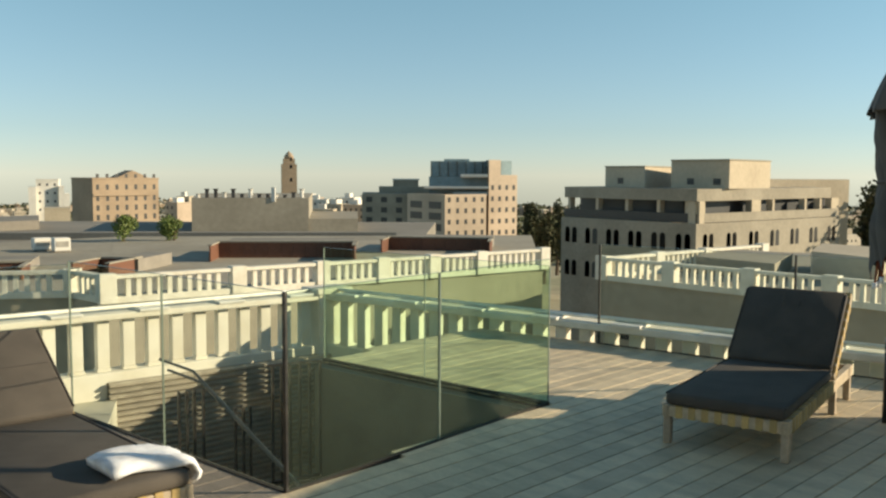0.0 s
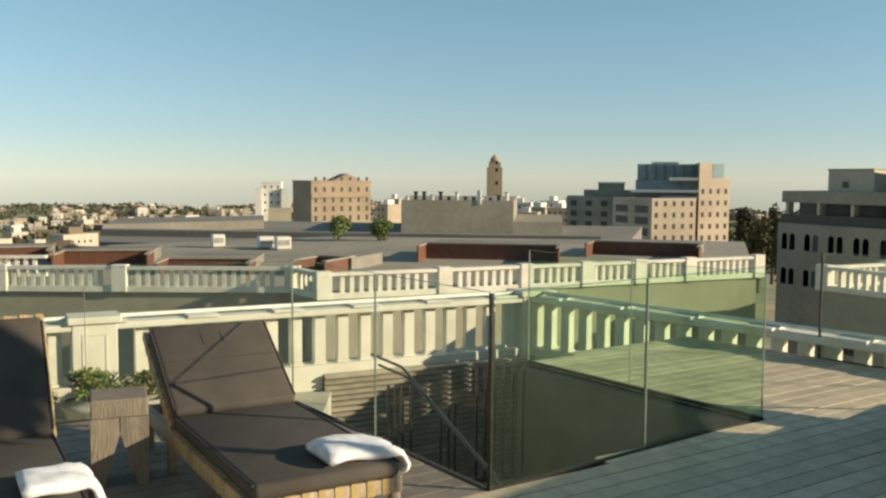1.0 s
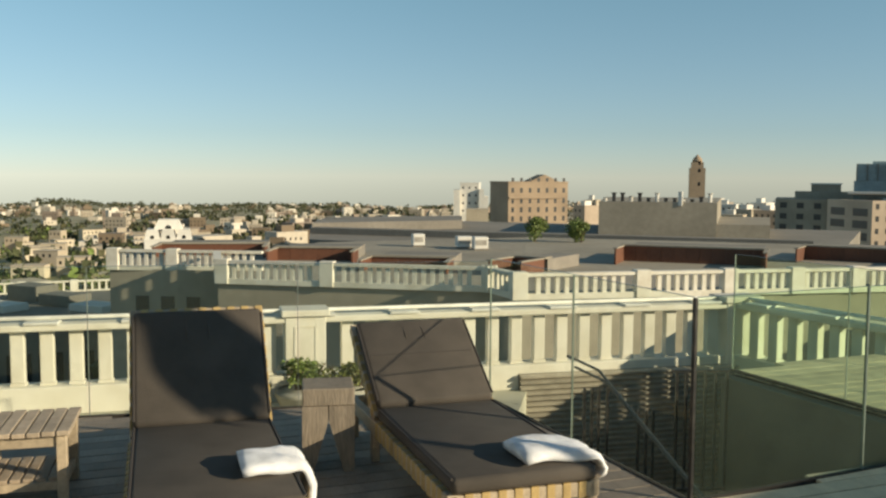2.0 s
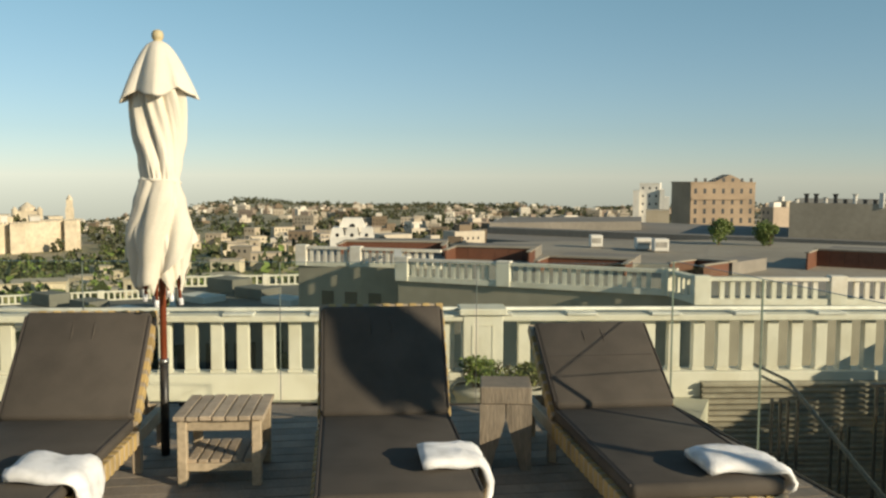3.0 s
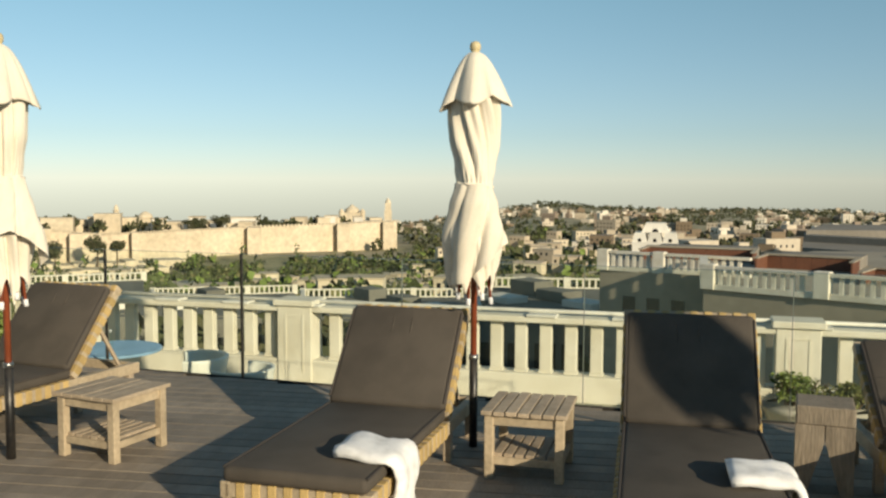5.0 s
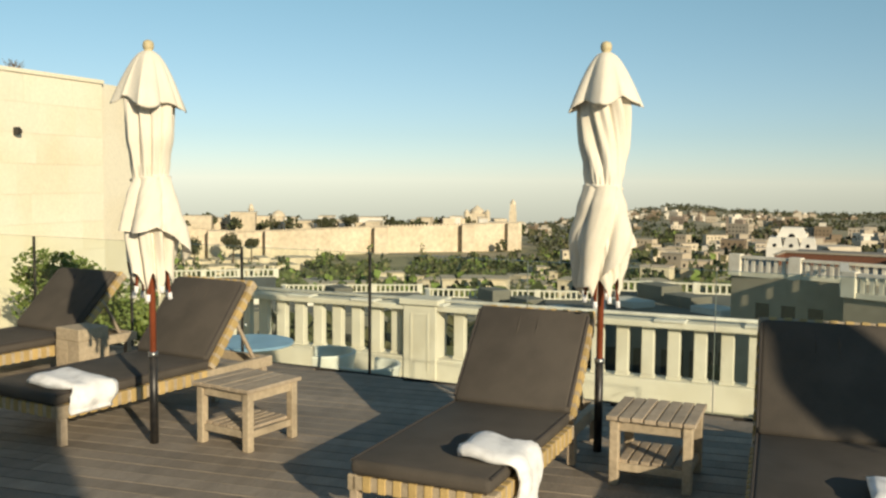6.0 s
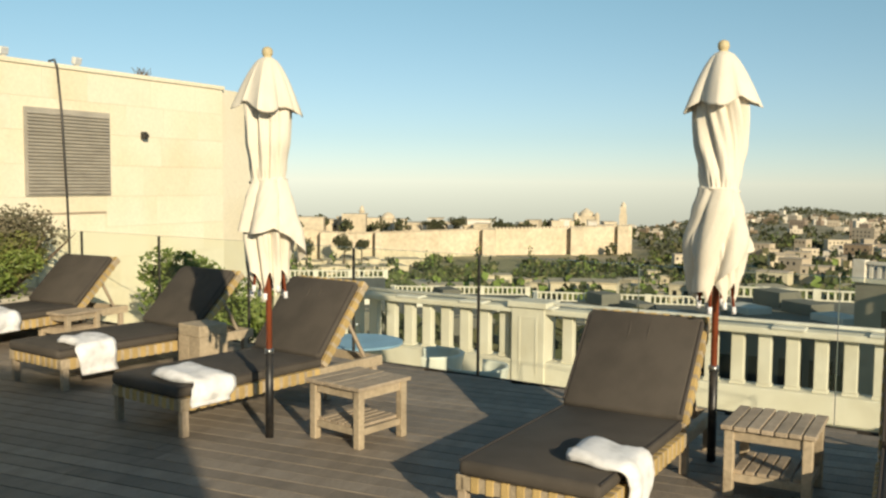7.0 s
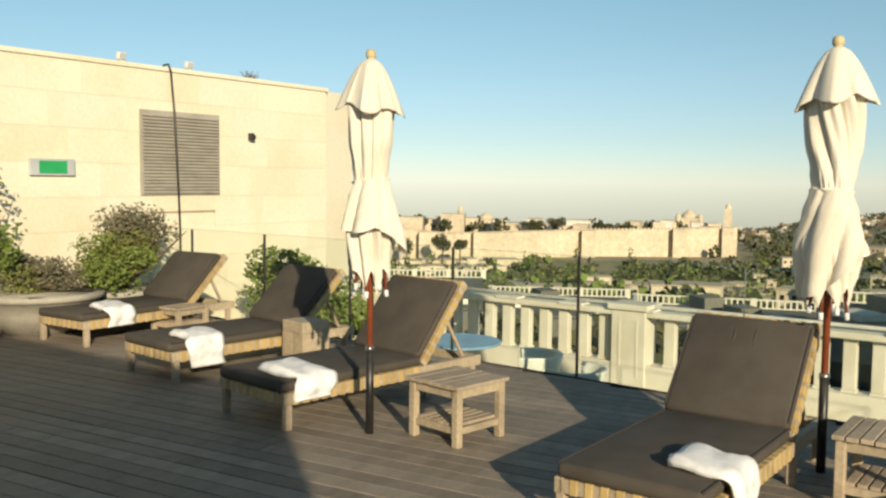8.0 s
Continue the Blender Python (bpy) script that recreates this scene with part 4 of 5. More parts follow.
# stepped stone terraces below the wall
rngc0 = random.Random(17)
for b0, b1, r, z in ((83, 75.5, 362, -36.0), (82, 72.0, 378, -35.0), (81, 71, 396, -33.6)):
    m, n = line_pose(polar(b0, r), polar(b1, r + 12))
    bm = bmesh.new()
    for k in range(14):
        cuboid(bm, n * k / 14, n * (k + 1) / 14, rngc0.uniform(-0.8, 0.8), 14, -60, z + rngc0.uniform(-0.7, 0.5))
    tagged(part("terrace_wall", bm, CITYWALL, m=m), "long pale stone terrace wall below the old city", "terrace wall", "terrace walls")
rngc = random.Random(31)
for i in range(48):
    b = rngc.uniform(59.5, 82)
    r = 450 + max(0, 75 - b) * 6.6 + rngc.uniform(10, 90)
    zt = rise(-2.8 + rngc.uniform(-0.1, 0.48) + (0.2 if b > 73 else 0), r)
    w_ = rngc.uniform(5, 15)
    x, y = polar(b, r)
    h = thing("old_house", "flat-roofed golden stone house inside the old wall", "house", pose(x, y, 0, 0, 0, b + rngc.uniform(-15, 15)), "old town houses")
    part("wall", box(-w_ / 2, w_ / 2, -6, 6, -60, zt), CITYWALL if i % 3 else WHITEWALL, h)
    part("parapet", box(-w_ / 2 - 0.3, w_ / 2 + 0.3, -6.3, 6.3, zt, zt + 0.5), CITYWALL, h)
# church with corner turrets and a cone roof
R = 620
ch = thing("church", "square stone church with corner turrets and a cone roof", "church", pose(*polar(60.87, R), 0, 0, 0, 60))
part("body", box(-7, 7, -7, 7, -60, rise(-2.1, R)), CITYWALL, ch)
for sx in (-1, 1):
    bm = bmesh.new()
    tube(bm, [(sx * 7, -6, -50), (sx * 7, -6, rise(-2.0, R)), (sx * 7, -6, rise(-1.85, R))], [1.8, 1.8, 0.4], 10)
    part("turret", bm, CITYWALL, ch)
bm = bmesh.new()
tube(bm, [(0, 0, rise(-2.1, R)), (0, 0, rise(-1.9, R)), (0, 0, rise(-1.6, R))], [5.2, 4.8, 0.3], 14)
part("cone_roof", bm, CITYWALL, ch)
bt = thing("church_tower", "slender stone bell tower with a pointed cap", "tower", pose(*polar(58.62, R), 0, 0, 0, 58))
part("shaft", box(-2.5, 2.5, -2.5, 2.5, -60, rise(-1.95, R)), CITYWALL, bt)
part("belfry", box(-2.0, 2.0, -2.0, 2.0, rise(-1.95, R), rise(-1.5, R)), CITYWALL, bt)
bm = bmesh.new()
tube(bm, [(0, 0, rise(-1.5, R)), (0, 0, rise(-1.38, R)), (0, 0, rise(-1.18, R))], [2.0, 1.7, 0.2], 10)
part("cap", bm, CITYWALL, bt)
mn = thing("minaret", "thin pale stone minaret with a balcony ring", "tower", pose(*polar(74.94, 520), 0))
bm = bmesh.new()
tube(bm, [(0, 0, -60), (0, 0, rise(-1.95, 520)), (0, 0, rise(-1.94, 520)), (0, 0, rise(-1.9, 520)), (0, 0, rise(-1.89, 520)), (0, 0, rise(-1.72, 520)), (0, 0, rise(-1.55, 520))], [1.5, 1.5, 2.2, 2.2, 1.2, 1.2, 0.1], 12)
part("shaft", bm, CITYWALL, mn)

dh = thing("domed_house", "pale stone house with a low dome in the old town", "house", pose(*polar(73.3, 530), 0, 0, 0, 70))
part("wall", box(-7, 7, -6, 6, -60, rise(-2.4, 530)), CITYWALL, dh)
bm = bmesh.new()
zd = rise(-2.4, 530)
tube(bm, [(0, 0, zd), (0, 0, zd + 1), (0, 0, zd + 2.4), (0, 0, zd + 3.4), (0, 0, zd + 3.9)], [4.2, 4.1, 3.1, 1.7, 0.2], 16)
part("dome", bm, CITYWALL, dh, smooth=True)


# ---- far houses, hills and woods ----
def scatter_houses():
    rng = random.Random(77)
    bm = bmesh.new()
    wm_ = bmesh.new()
    for _ in range(1250):
        b = rng.uniform(-30, 59)
        r = 420 + 2900 * rng.random() ** 1.15
        if b > 47 and r < 900:
            continue
        if noise.noise(Vector((b * 0.12, r * 0.002, 4))) < -0.12:
            continue
        x, y = polar(b, r)
        z = land(x, y)
        w, d, h = rng.uniform(7, 20), rng.uniform(7, 14), rng.uniform(4, 11)
        m = pose(x, y, z, 0, 0, rng.choice((20, 35, 50, 65)) + rng.uniform(-8, 8))
        cuboid(bm, -w / 2, w / 2, -d / 2, d / 2, -8, h, 0, m)
        if rng.random() < 0.5:
            cuboid(bm, -w / 4, w / 6, -d / 4, d / 4, h, h + 3, 0, m)
        if r < 1500:
            for f in range(int(h / 3)):
                for c in range(int(w / 3)):
                    xx = -w / 2 + 1.5 + c * 3
                    cuboid(wm_, xx - 0.5, xx + 0.5, -d / 2 - 0.05, -d / 2 + 0.05, f * 3 + 0.8, f * 3 + 2.1, 0, m)
                    cuboid(wm_, w / 2 - 0.05, w / 2 + 0.05, -d / 2 + 2 + (c % 3) * 3 - 0.5, -d / 2 + 2 + (c % 3) * 3 + 0.5, f * 3 + 0.8, f * 3 + 2.1, 0, m)
    h = tagged(part("far_houses", bm, FARHOUSE), "many pale stone houses scattered over the far slopes", "houses", kind="stuff")
    part("windows", wm_, WINSHADE, h)


scatter_houses()


def clump(bm, p, r, h, rng, cards):
    for _ in range(cards):
        d = Vector((rng.gauss(0, 1), rng.gauss(0, 1), rng.gauss(0, 1))).normalized() * rng.random() ** 0.33
        c = Vector(p) + Vector((d.x * r, d.y * r, h * 0.55 + d.z * h * 0.5))
        q = Euler((rng.uniform(0, 6.3), rng.uniform(0, 6.3), rng.uniform(0, 6.3))).to_matrix()
        s = r * rng.uniform(0.35, 0.6)
        vs = [bm.verts.new(c + q @ Vector(v) * s) for v in ((-0.7, -0.4, 0), (0.6, -0.6, 0.25), (0.7, 0.5, 0), (-0.4, 0.7, 0.3))]
        bm.faces.new((vs[0], vs[1], vs[2]))
        bm.faces.new((vs[0], vs[2], vs[3]))


def scatter_trees():
    rng = random.Random(91)
    bm = bmesh.new()
    for _ in range(11500):
        b = rng.uniform(-30, 60)
        r = 350 + 3100 * rng.random() ** 1.1
        if noise.noise(Vector((b * 0.2, r * 0.003, 9))) < -0.25 or b > 45 and r < 1400 and rng.random() < 0.65:
            continue
        x, y = polar(b, r)
        s = rng.uniform(1.8, 5) * (1.45 if r > 2300 else 1.0)
        clump(bm, (x, y, land(x, y) - 1), s, s * rng.uniform(1.2, 2.4), rng, 9 if r > 1000 else 16)
    tagged(part("far_woods", bm, FARLEAF), "dark woods and garden trees on the far hills", "woods", kind="stuff")
    bm = bmesh.new()
    for _ in range(4600):
        b = rng.uniform(44, 84)
        r = rng.uniform(95, 430) if b > 57 else rng.uniform(110, 720)
        edge = 430 + max(0, 75 - b) * 6.6 - 22
        if b > 57 and r > min(edge, 470) or b > 71 and r > 352 and rng.random() > 0.3:
            continue
        if noise.noise(Vector((b * 0.4, r * 0.016, 2))) < -0.22:
            continue
        x, y = polar(b, r)
        s = (0.9 + 3.2 * rng.random() ** 2.2) * (0.75 if r > 330 else 1.0)
        slim = rng.random() < 0.16
        clump(bm, (x, y, land(x, y) - 0.5), s * (0.55 if slim else 1), s * (3.2 if slim else rng.uniform(1.1, 1.9)), rng, 26)
    tagged(part("valley_shrubs", bm, LEAFOLIVE), "green trees and shrubs on the valley slope", "shrubs", kind="stuff")
    bm = bmesh.new()
    for _ in range(70):
        b = rng.uniform(58, 82)
        r = 430 + max(0, 75 - b) * 6.6 + rng.uniform(14, 80)
        x, y = polar(b, r)
        zt = rise(-2.95 + rng.uniform(-0.2, 0.5) + (0.3 if b > 73 else 0), r)
        s = rng.uniform(2.4, 5)
        clump(bm, (x, y, zt - s * 1.6), s, s * rng.uniform(1.3, 2.2), rng, 30)
    tagged(part("old_town_trees", bm, FARLEAF), "dark trees standing behind the old wall", "trees", kind="stuff")


scatter_trees()
rngt = random.Random(44)
for b, r, top_, w_ in ((-25.9, 132, 0.4, 3.2), (-26.8, 126, 2.0, 4.0), (-28.4, 120, 1.6, 4.6), (-30.2, 116, 2.4, 5.0), (-5.5, 240, -5.0, 2.2), (-6.4, 215, -7.5, 2.6), (-7.2, 235, -5.6, 2.2), (-8.0, 210, -7.0, 2.6)):
    x, y = polar(b, r)
    T = thing("broadleaf_tree", "tall dark green tree among the town buildings", "tree", pose(x, y, 0), "town trees")
    bm = bmesh.new()
    tube(bm, [(0, 0, -24), (0.2, 0, top_ - 9), (0, 0.1, top_ - 4)], [0.5, 0.35, 0.15], 8)
    part("trunk", bm, BARK, T)
    bm = bmesh.new()
    leaves(bm, (0, 0, top_ - 6.5), (w_ * 1.25, w_ * 1.25, 7.5), 3200, 0.75, rngt, 0.7, 16)
    part("crown", bm, FARLEAF, T)
for b, r, e, w_, h_, lab in ((76.04, 398, -3.45, 4.2, 7.0, "round-crowned tree before the old wall"), (74.95, 398, -3.65, 3.4, 6.0, "round-crowned tree before the old wall"), (78.35, 395, -3.7, 3.6, 7.5, "round-crowned tree before the old wall"), (79.6, 392, -3.8, 3.0, 6.0, "round-crowned tree before the old wall"), (73.84, 480, -2.12, 1.9, 12.0, "slim dark cypress behind the old wall"), (66.2, 500, -2.35, 2.0, 9.0, "slim dark cypress behind the old wall"), (68.9, 490, -2.2, 4.6, 7.0, "round-crowned tree behind the old wall"), (70.4, 485, -2.45, 5.5, 6.0, "round-crowned tree behind the old wall")):
    x, y = polar(b, r)
    T = thing("hill_tree", lab, "tree", pose(x, y, rise(e, r)), "trees by the old wall")
    bm = bmesh.new()
    tube(bm, [(0, 0, -h_ - 8), (0.1, 0, -h_ * 0.6), (0, 0, -h_ * 0.3)], [0.4, 0.3, 0.12], 8)
    part("trunk", bm, BARK, T)
    bm = bmesh.new()
    leaves(bm, (0, 0, -h_ * 0.5), (w_ * 1.2, w_ * 1.2, h_ * 0.62), 1500, 0.8, rngt, 0.7, 10)
    part("crown", bm, FARLEAF, T)
rngk = random.Random(63)
bm = bmesh.new()
for _ in range(420):
    b, r = rngk.uniform(20, 84), rngk.uniform(19, 62)
    if b < 46 and r > 27:
        continue
    x, y = polar(b, r)
    s_ = rngk.uniform(1.2, 2.6)
    clump(bm, (x, y, -17.5), s_, rngk.uniform(7.5, 11.0) if r > 36 else rngk.uniform(4.5, 9.0), rngk, 50)
tagged(part("courtyard_trees", bm, FARLEAF), "dark garden trees in the yard below the terrace", "trees", kind="stuff")
rngv = random.Random(14)
for i in range(64):
    b, r = (rngv.uniform(50, 80), rngv.uniform(165, 340)) if i < 34 else (rngv.uniform(43, 57), rngv.uniform(160, 620))
    x, y = polar(b, r)
    z = land(x, y)
    w_, h_ = rngv.uniform(6, 15), rngv.uniform(4, 8)
    h = thing("valley_house", "small flat-roofed stone house among valley trees", "house", pose(x, y, z, 0, 0, b + rngv.uniform(-30, 30)), "valley houses")
    hw = part("wall", box(-w_ / 2, w_ / 2, -3.5, 3.5, -8, h_), CITYWALL if i % 2 else FARSTONE, h)
    part("roof", box(-w_ / 2 - 0.2, w_ / 2 + 0.2, -3.7, 3.7, h_, h_ + 0.3), FARSTONE, h)
    for k in range(int(w_ / 2.5)):
        window_unit(hw, pose(-w_ / 2 + 1.2 + k * 2.4, -3.5, h_ - 2.2), 0.9, 1.2)


# ---- fixtures on the stone wall ----
def on_wall(s, z, out=0.0):
    """A pose on the wall's face, s metres from its corner."""
    return wm @ pose(14 - s, -out, z)


sign = thing("exit_sign", "small green sign plate on a grey wall box", "sign", on_wall(4.83, 1.66))
part("plate", box(-0.29, 0.29, -0.05, -0.006, 0, 0.2, 0.008), SIGNGREY, sign)
part("green_panel", box(-0.18, 0.18, -0.056, -0.052, 0.025, 0.175), GREEN, sign)
bm = bmesh.new()
pts = [(14 - 3.15, 0.05, 3.13), (14 - 3.13, -0.03, 3.15), (14 - 3.11, -0.055, 3.05), (14 - 3.07, -0.07, 2.5), (14 - 3.02, -0.075, 1.46), (14 - 2.99, -0.06, 0.9), (14 - 2.98, -0.05, -0.2)]
tube(bm, pts, 0.016, 6)
tagged(part("wall_cable", bm, BLACKMETAL, m=wm), "black cable hanging down over the limestone wall", "cable")
fx = thing("wall_fixture", "small dark bracket fixed on the limestone wall", "bracket", on_wall(1.67, 2.25))
part("body", box(-0.03, 0.03, -0.09, -0.006, -0.05, 0.06, 0.01), BLACKMETAL, fx)
part("hook", box(-0.012, 0.012, -0.13, -0.09, -0.03, 0.03), BLACKMETAL, fx)
hatch = thing("wall_hatch", "flush limestone-coloured hatch in the wall", "hatch", on_wall(2.9, 0.0))
part("leaf", box(-0.53, 0.53, -0.016, -0.007, -0.2, 1.17, 0.004), LIMESTONE, hatch)
part("head_trim", box(-0.56, 0.56, -0.022, -0.007, 1.173, 1.2), GREYTEAK, hatch)
for s in (3.77, 2.69):
    fl = thing("floodlight", "small pale floodlight on the wall's coping", "floodlight", on_wall(s, WALL_H + 0.06, -0.1), "floodlights on the wall")
    part("base", box(-0.03, 0.03, -0.03, 0.03, 0, 0.03), RAILMETAL, fl)
    part("head", box(-0.06, 0.06, -0.03, 0.04, 0.035, 0.13, 0.012, pose(0, 0, 0, 12)), RAILMETAL, fl)
    part("lens", box(-0.05, 0.05, -0.036, -0.032, 0.045, 0.12, 0.0, pose(0, 0, 0, 12)), SIGNGREY, fl)


# ---- plants ----
def twigs(bm, base, tips, r0, rng):
    for t in tips:
        b = Vector(base) + Vector((rng.uniform(-0.06, 0.06), rng.uniform(-0.06, 0.06), 0))
        mid = b.lerp(Vector(t), 0.55) + Vector((rng.uniform(-0.08, 0.08), rng.uniform(-0.08, 0.08), 0.06))
        tube(bm, [b, mid, t], [r0, r0 * 0.6, r0 * 0.25], 5)


def shrub(m, label, parts_, seed, pot=None):
    rng = random.Random(seed)
    S = thing("shrub", label, "shrub", m, "potted plants")
    z0 = 0.0
    if pot:
        w, h = pot
        z0 = h - 0.06
        bm = bmesh.new()
        tube(bm, [(0, 0, 0), (0, 0, h * 0.5), (0, 0, h - 0.06), (0, 0, h - 0.055), (0, 0, h), (0, 0, h), (0, 0, h - 0.05)], [w * 0.62, w * 0.9, w, w * 1.06, w * 1.06, w * 0.92, w * 0.9], 24)
        part("planter", bm, POT, S, "pale stone planter", smooth=True)
        bm = bmesh.new()
        tube(bm, [(0, 0, h - 0.09), (0, 0, h - 0.06)], w * 0.9, 20)
        part("soil", bm, SOIL, S)
    tips = []
    for c, size, count, leaf, mt in parts_:
        for _ in range(9):
            tips.append((c[0] + rng.uniform(-0.7, 0.7) * size[0], c[1] + rng.uniform(-0.7, 0.7) * size[1], c[2] + rng.uniform(-0.3, 0.8) * size[2]))
    bm = bmesh.new()
    twigs(bm, (0, 0, z0), tips, 0.016, rng)
    part("branchwork", bm, BARK, S)
    for c, size, count, leaf, mt in parts_:
        bm = bmesh.new()
        leaves(bm, c, size, count, leaf, rng, 0.5, 11)
        part("foliage", bm, mt, S)
    return S


bx, by = polar(95.9, 11.35)
shrub(pose(bx, by, 0, 0, 0, 40), "large rounded bush of olive and greyish leaves by the wall", [((0.1, 0.0, 0.72), (0.62, 0.62, 0.42), 5200, 0.055, LEAF), ((-0.1, 0.35, 1.0), (0.72, 0.6, 0.38), 3400, 0.05, LEAFGREY), ((0.3, -0.35, 0.62), (0.6, 0.5, 0.34), 2600, 0.055, LEAFBRIGHT)], 5, (0.55, 0.36))
bx, by = polar(100.2, 10.7)
shrub(pose(bx, by, 0), "low grey-green shrub in a wide round stone bowl", [((0, 0, 0.62), (0.5, 0.5, 0.22), 2600, 0.045, LEAFGREY), ((0.1, -0.1, 0.55), (0.45, 0.45, 0.2), 1500, 0.045, LEAF)], 6, (0.62, 0.42))
bx, by = polar(85.3, 11.0)
shrub(pose(bx, by, -0.7), "bright green leafy plant in a planter beyond the glass", [((0, 0, 1.1), (0.7, 0.6, 0.46), 3000, 0.075, LEAFBRIGHT), ((0.35, 0.4, 0.8), (0.6, 0.5, 0.45), 2200, 0.075, LEAFBRIGHT), ((-0.35, -0.3, 1.22), (0.42, 0.38, 0.3), 900, 0.07, LEAFBRIGHT)], 7, (0.45, 0.5))
bx, by = polar(103.3, 10.6)
shrub(pose(bx, by, 0), "sparse climbing plant with scattered leaves before the wall", [((0, 0, 1.55), (0.5, 0.3, 0.75), 240, 0.07, LEAF), ((0.15, 0.2, 0.9), (0.5, 0.3, 0.5), 400, 0.08, LEAFBRIGHT)], 9, (0.35, 0.4))
for i, (x, y, s) in enumerate(((-4.75, 7.75, 0.34), (-5.1, 7.45, 0.3), (-5.55, 7.05, 0.34), (-4.35, 8.05, 0.28))):
    shrub(pose(x, y, -0.7), "low green herb growing in a terrace planter", [((0, 0, 0.36 + 0.06 * (i % 2)), (s, s, 0.15), 900, 0.05, LEAFBRIGHT if i % 2 else LEAF)], 20 + i, (0.26, 0.26))
# dry weed on the wall's coping
rngd = random.Random(3)
bm = bmesh.new()
for _ in range(26):
    a = rngd.uniform(0, 6.28)
    x0 = rngd.uniform(-0.1, 0.1)
    tube(bm, [(x0, 0, 0), (x0 + 0.1 * math.cos(a), 0.06 * math.sin(a), rngd.uniform(0.05, 0.13))], [0.005, 0.003], 4)
tagged(part("dry_weed", bm, STRAPDARK, m=on_wall(1.55, WALL_H + 0.06, -0.12)), "tuft of dry weed growing on the wall's coping", "weed")


def roof_tree(b, r, z, h, label, seed):
    rng = random.Random(seed)
    x, y = polar(b, r)
    T = thing("small_tree", label, "tree", pose(x, y, z), "roof trees")
    bm = bmesh.new()
    tube(bm, [(0, 0, 0), (0.05, 0, h * 0.35), (0, 0.06, h * 0.6)], [0.09, 0.07, 0.04], 8)
    for _ in range(6):
        a = rng.uniform(0, 6.28)
        tube(bm, [(0.03, 0.02, h * 0.4), (0.3 * h * math.cos(a) * 0.6, 0.3 * h * math.sin(a) * 0.6, h * rng.uniform(0.6, 0.85))], [0.04, 0.012], 5)
    part("trunk", bm, BARK, T)
    bm = bmesh.new()
    leaves(bm, (0, 0, h * 0.66), (h * 0.33, h * 0.33, h * 0.36), 2600, 0.12, rng, 0.6, 9)
    part("crown", bm, LEAFBRIGHT, T)


roof_tree(19.5, 51, -2.55, 2.5, "small bright green tree standing on the grey roof", 1)
roof_tree(16.6, 51, -2.55, 2.2, "small spreading green tree standing on the grey roof", 2)

# ---- lower terrace: round table, chairs ----
tb = thing("round_table", "round table with a pale blue top on the lower terrace", "table", pose(-8.95, 2.32, -0.7))
bm = bmesh.new()
tube(bm, [(0, 0, 0.70), (0, 0, 0.705), (0, 0, 0.725), (0, 0, 0.73)], [0.43, 0.44, 0.44, 0.43], 40)
part("tabletop", bm, BLUETOP, tb)
bm = bmesh.new()
tube(bm, [(0, 0, 0.03), (0, 0, 0.70)], 0.035, 12)
part("column", bm, STEEL, tb)
bm = bmesh.new()
tube(bm, [(0, 0, 0), (0, 0, 0.02), (0, 0, 0.035)], [0.3, 0.3, 0.05], 24)
part("base", bm, STEEL, tb)
bt_ = thing("bottle", "small clear glass bottle standing on the blue table", "bottle", pose(-8.8, 2.25, 0.03))
bm = bmesh.new()
tube(bm, [(0, 0, 0), (0, 0, 0.11), (0, 0, 0.14), (0, 0, 0.18)], [0.028, 0.028, 0.012, 0.011], 12)
part("body", bm, GUARD, bt_, smooth=True)
bm = bmesh.new()
tube(bm, [(0, 0, 0.182), (0, 0, 0.205)], 0.013, 10)
part("stopper", bm, SIGNGREY, bt_, smooth=True)


def tub_chair(m, label):
    C = thing("terrace_chair", label, "chair", m, "chairs round the terrace table")
    bm = bmesh.new()
    ri, ro = 0.24, 0.29
    rows = []
    for z, k in ((0.36, 0.88), (0.5, 0.97), (0.62, 1.05), (0.64, 1.06)):
        rows.append([(math.cos(a) * ro * k, math.sin(a) * ro * k, z, a) for a in [radians(-25 + i * 230 / 18) for i in range(19)]])
    outer = [[bm.verts.new((x, y, z)) for x, y, z, a in r] for r in rows]
    inner = [[bm.verts.new((x * 0.87, y * 0.87, z)) for x, y, z, a in r] for r in rows]
    for A, B in zip(outer, outer[1:]):
        for i in range(18):
            bm.faces.new((A[i], A[i + 1], B[i + 1], B[i]))
    for A, B in zip(inner, inner[1:]):
        for i in range(18):
            bm.faces.new((A[i + 1], A[i], B[i], B[i + 1]))
    for i in range(18):
        bm.faces.new((outer[-1][i], outer[-1][i + 1], inner[-1][i + 1], inner[-1][i]))
    part("shell", bm, CHAIRWHITE, C, smooth=True)
    bm = bmesh.new()
    tube(bm, [(0, 0, 0.36), (0, 0, 0.37), (0, 0, 0.41), (0, 0, 0.42)], [0.2, 0.25, 0.25, 0.22], 24)
    part("seat", bm, CHAIRWHITE, C, smooth=True)
    for a in (45, 135, 225, 315):
        bm = bmesh.new()
        tube(bm, [(0.2 * math.cos(radians(a)), 0.2 * math.sin(radians(a)), 0.37), (0.25 * math.cos(radians(a)), 0.25 * math.sin(radians(a)), 0)], 0.013, 6)
        part("leg", bm, STEEL, C, smooth=True)


tub_chair(pose(-8.6, 3.0, -0.7, 0, 0, -20), "pale rounded terrace chair beside the blue table")
tub_chair(pose(-7.85, 3.15, -0.7, 0, 0, -60), "pale rounded terrace chair pulled away from the table")


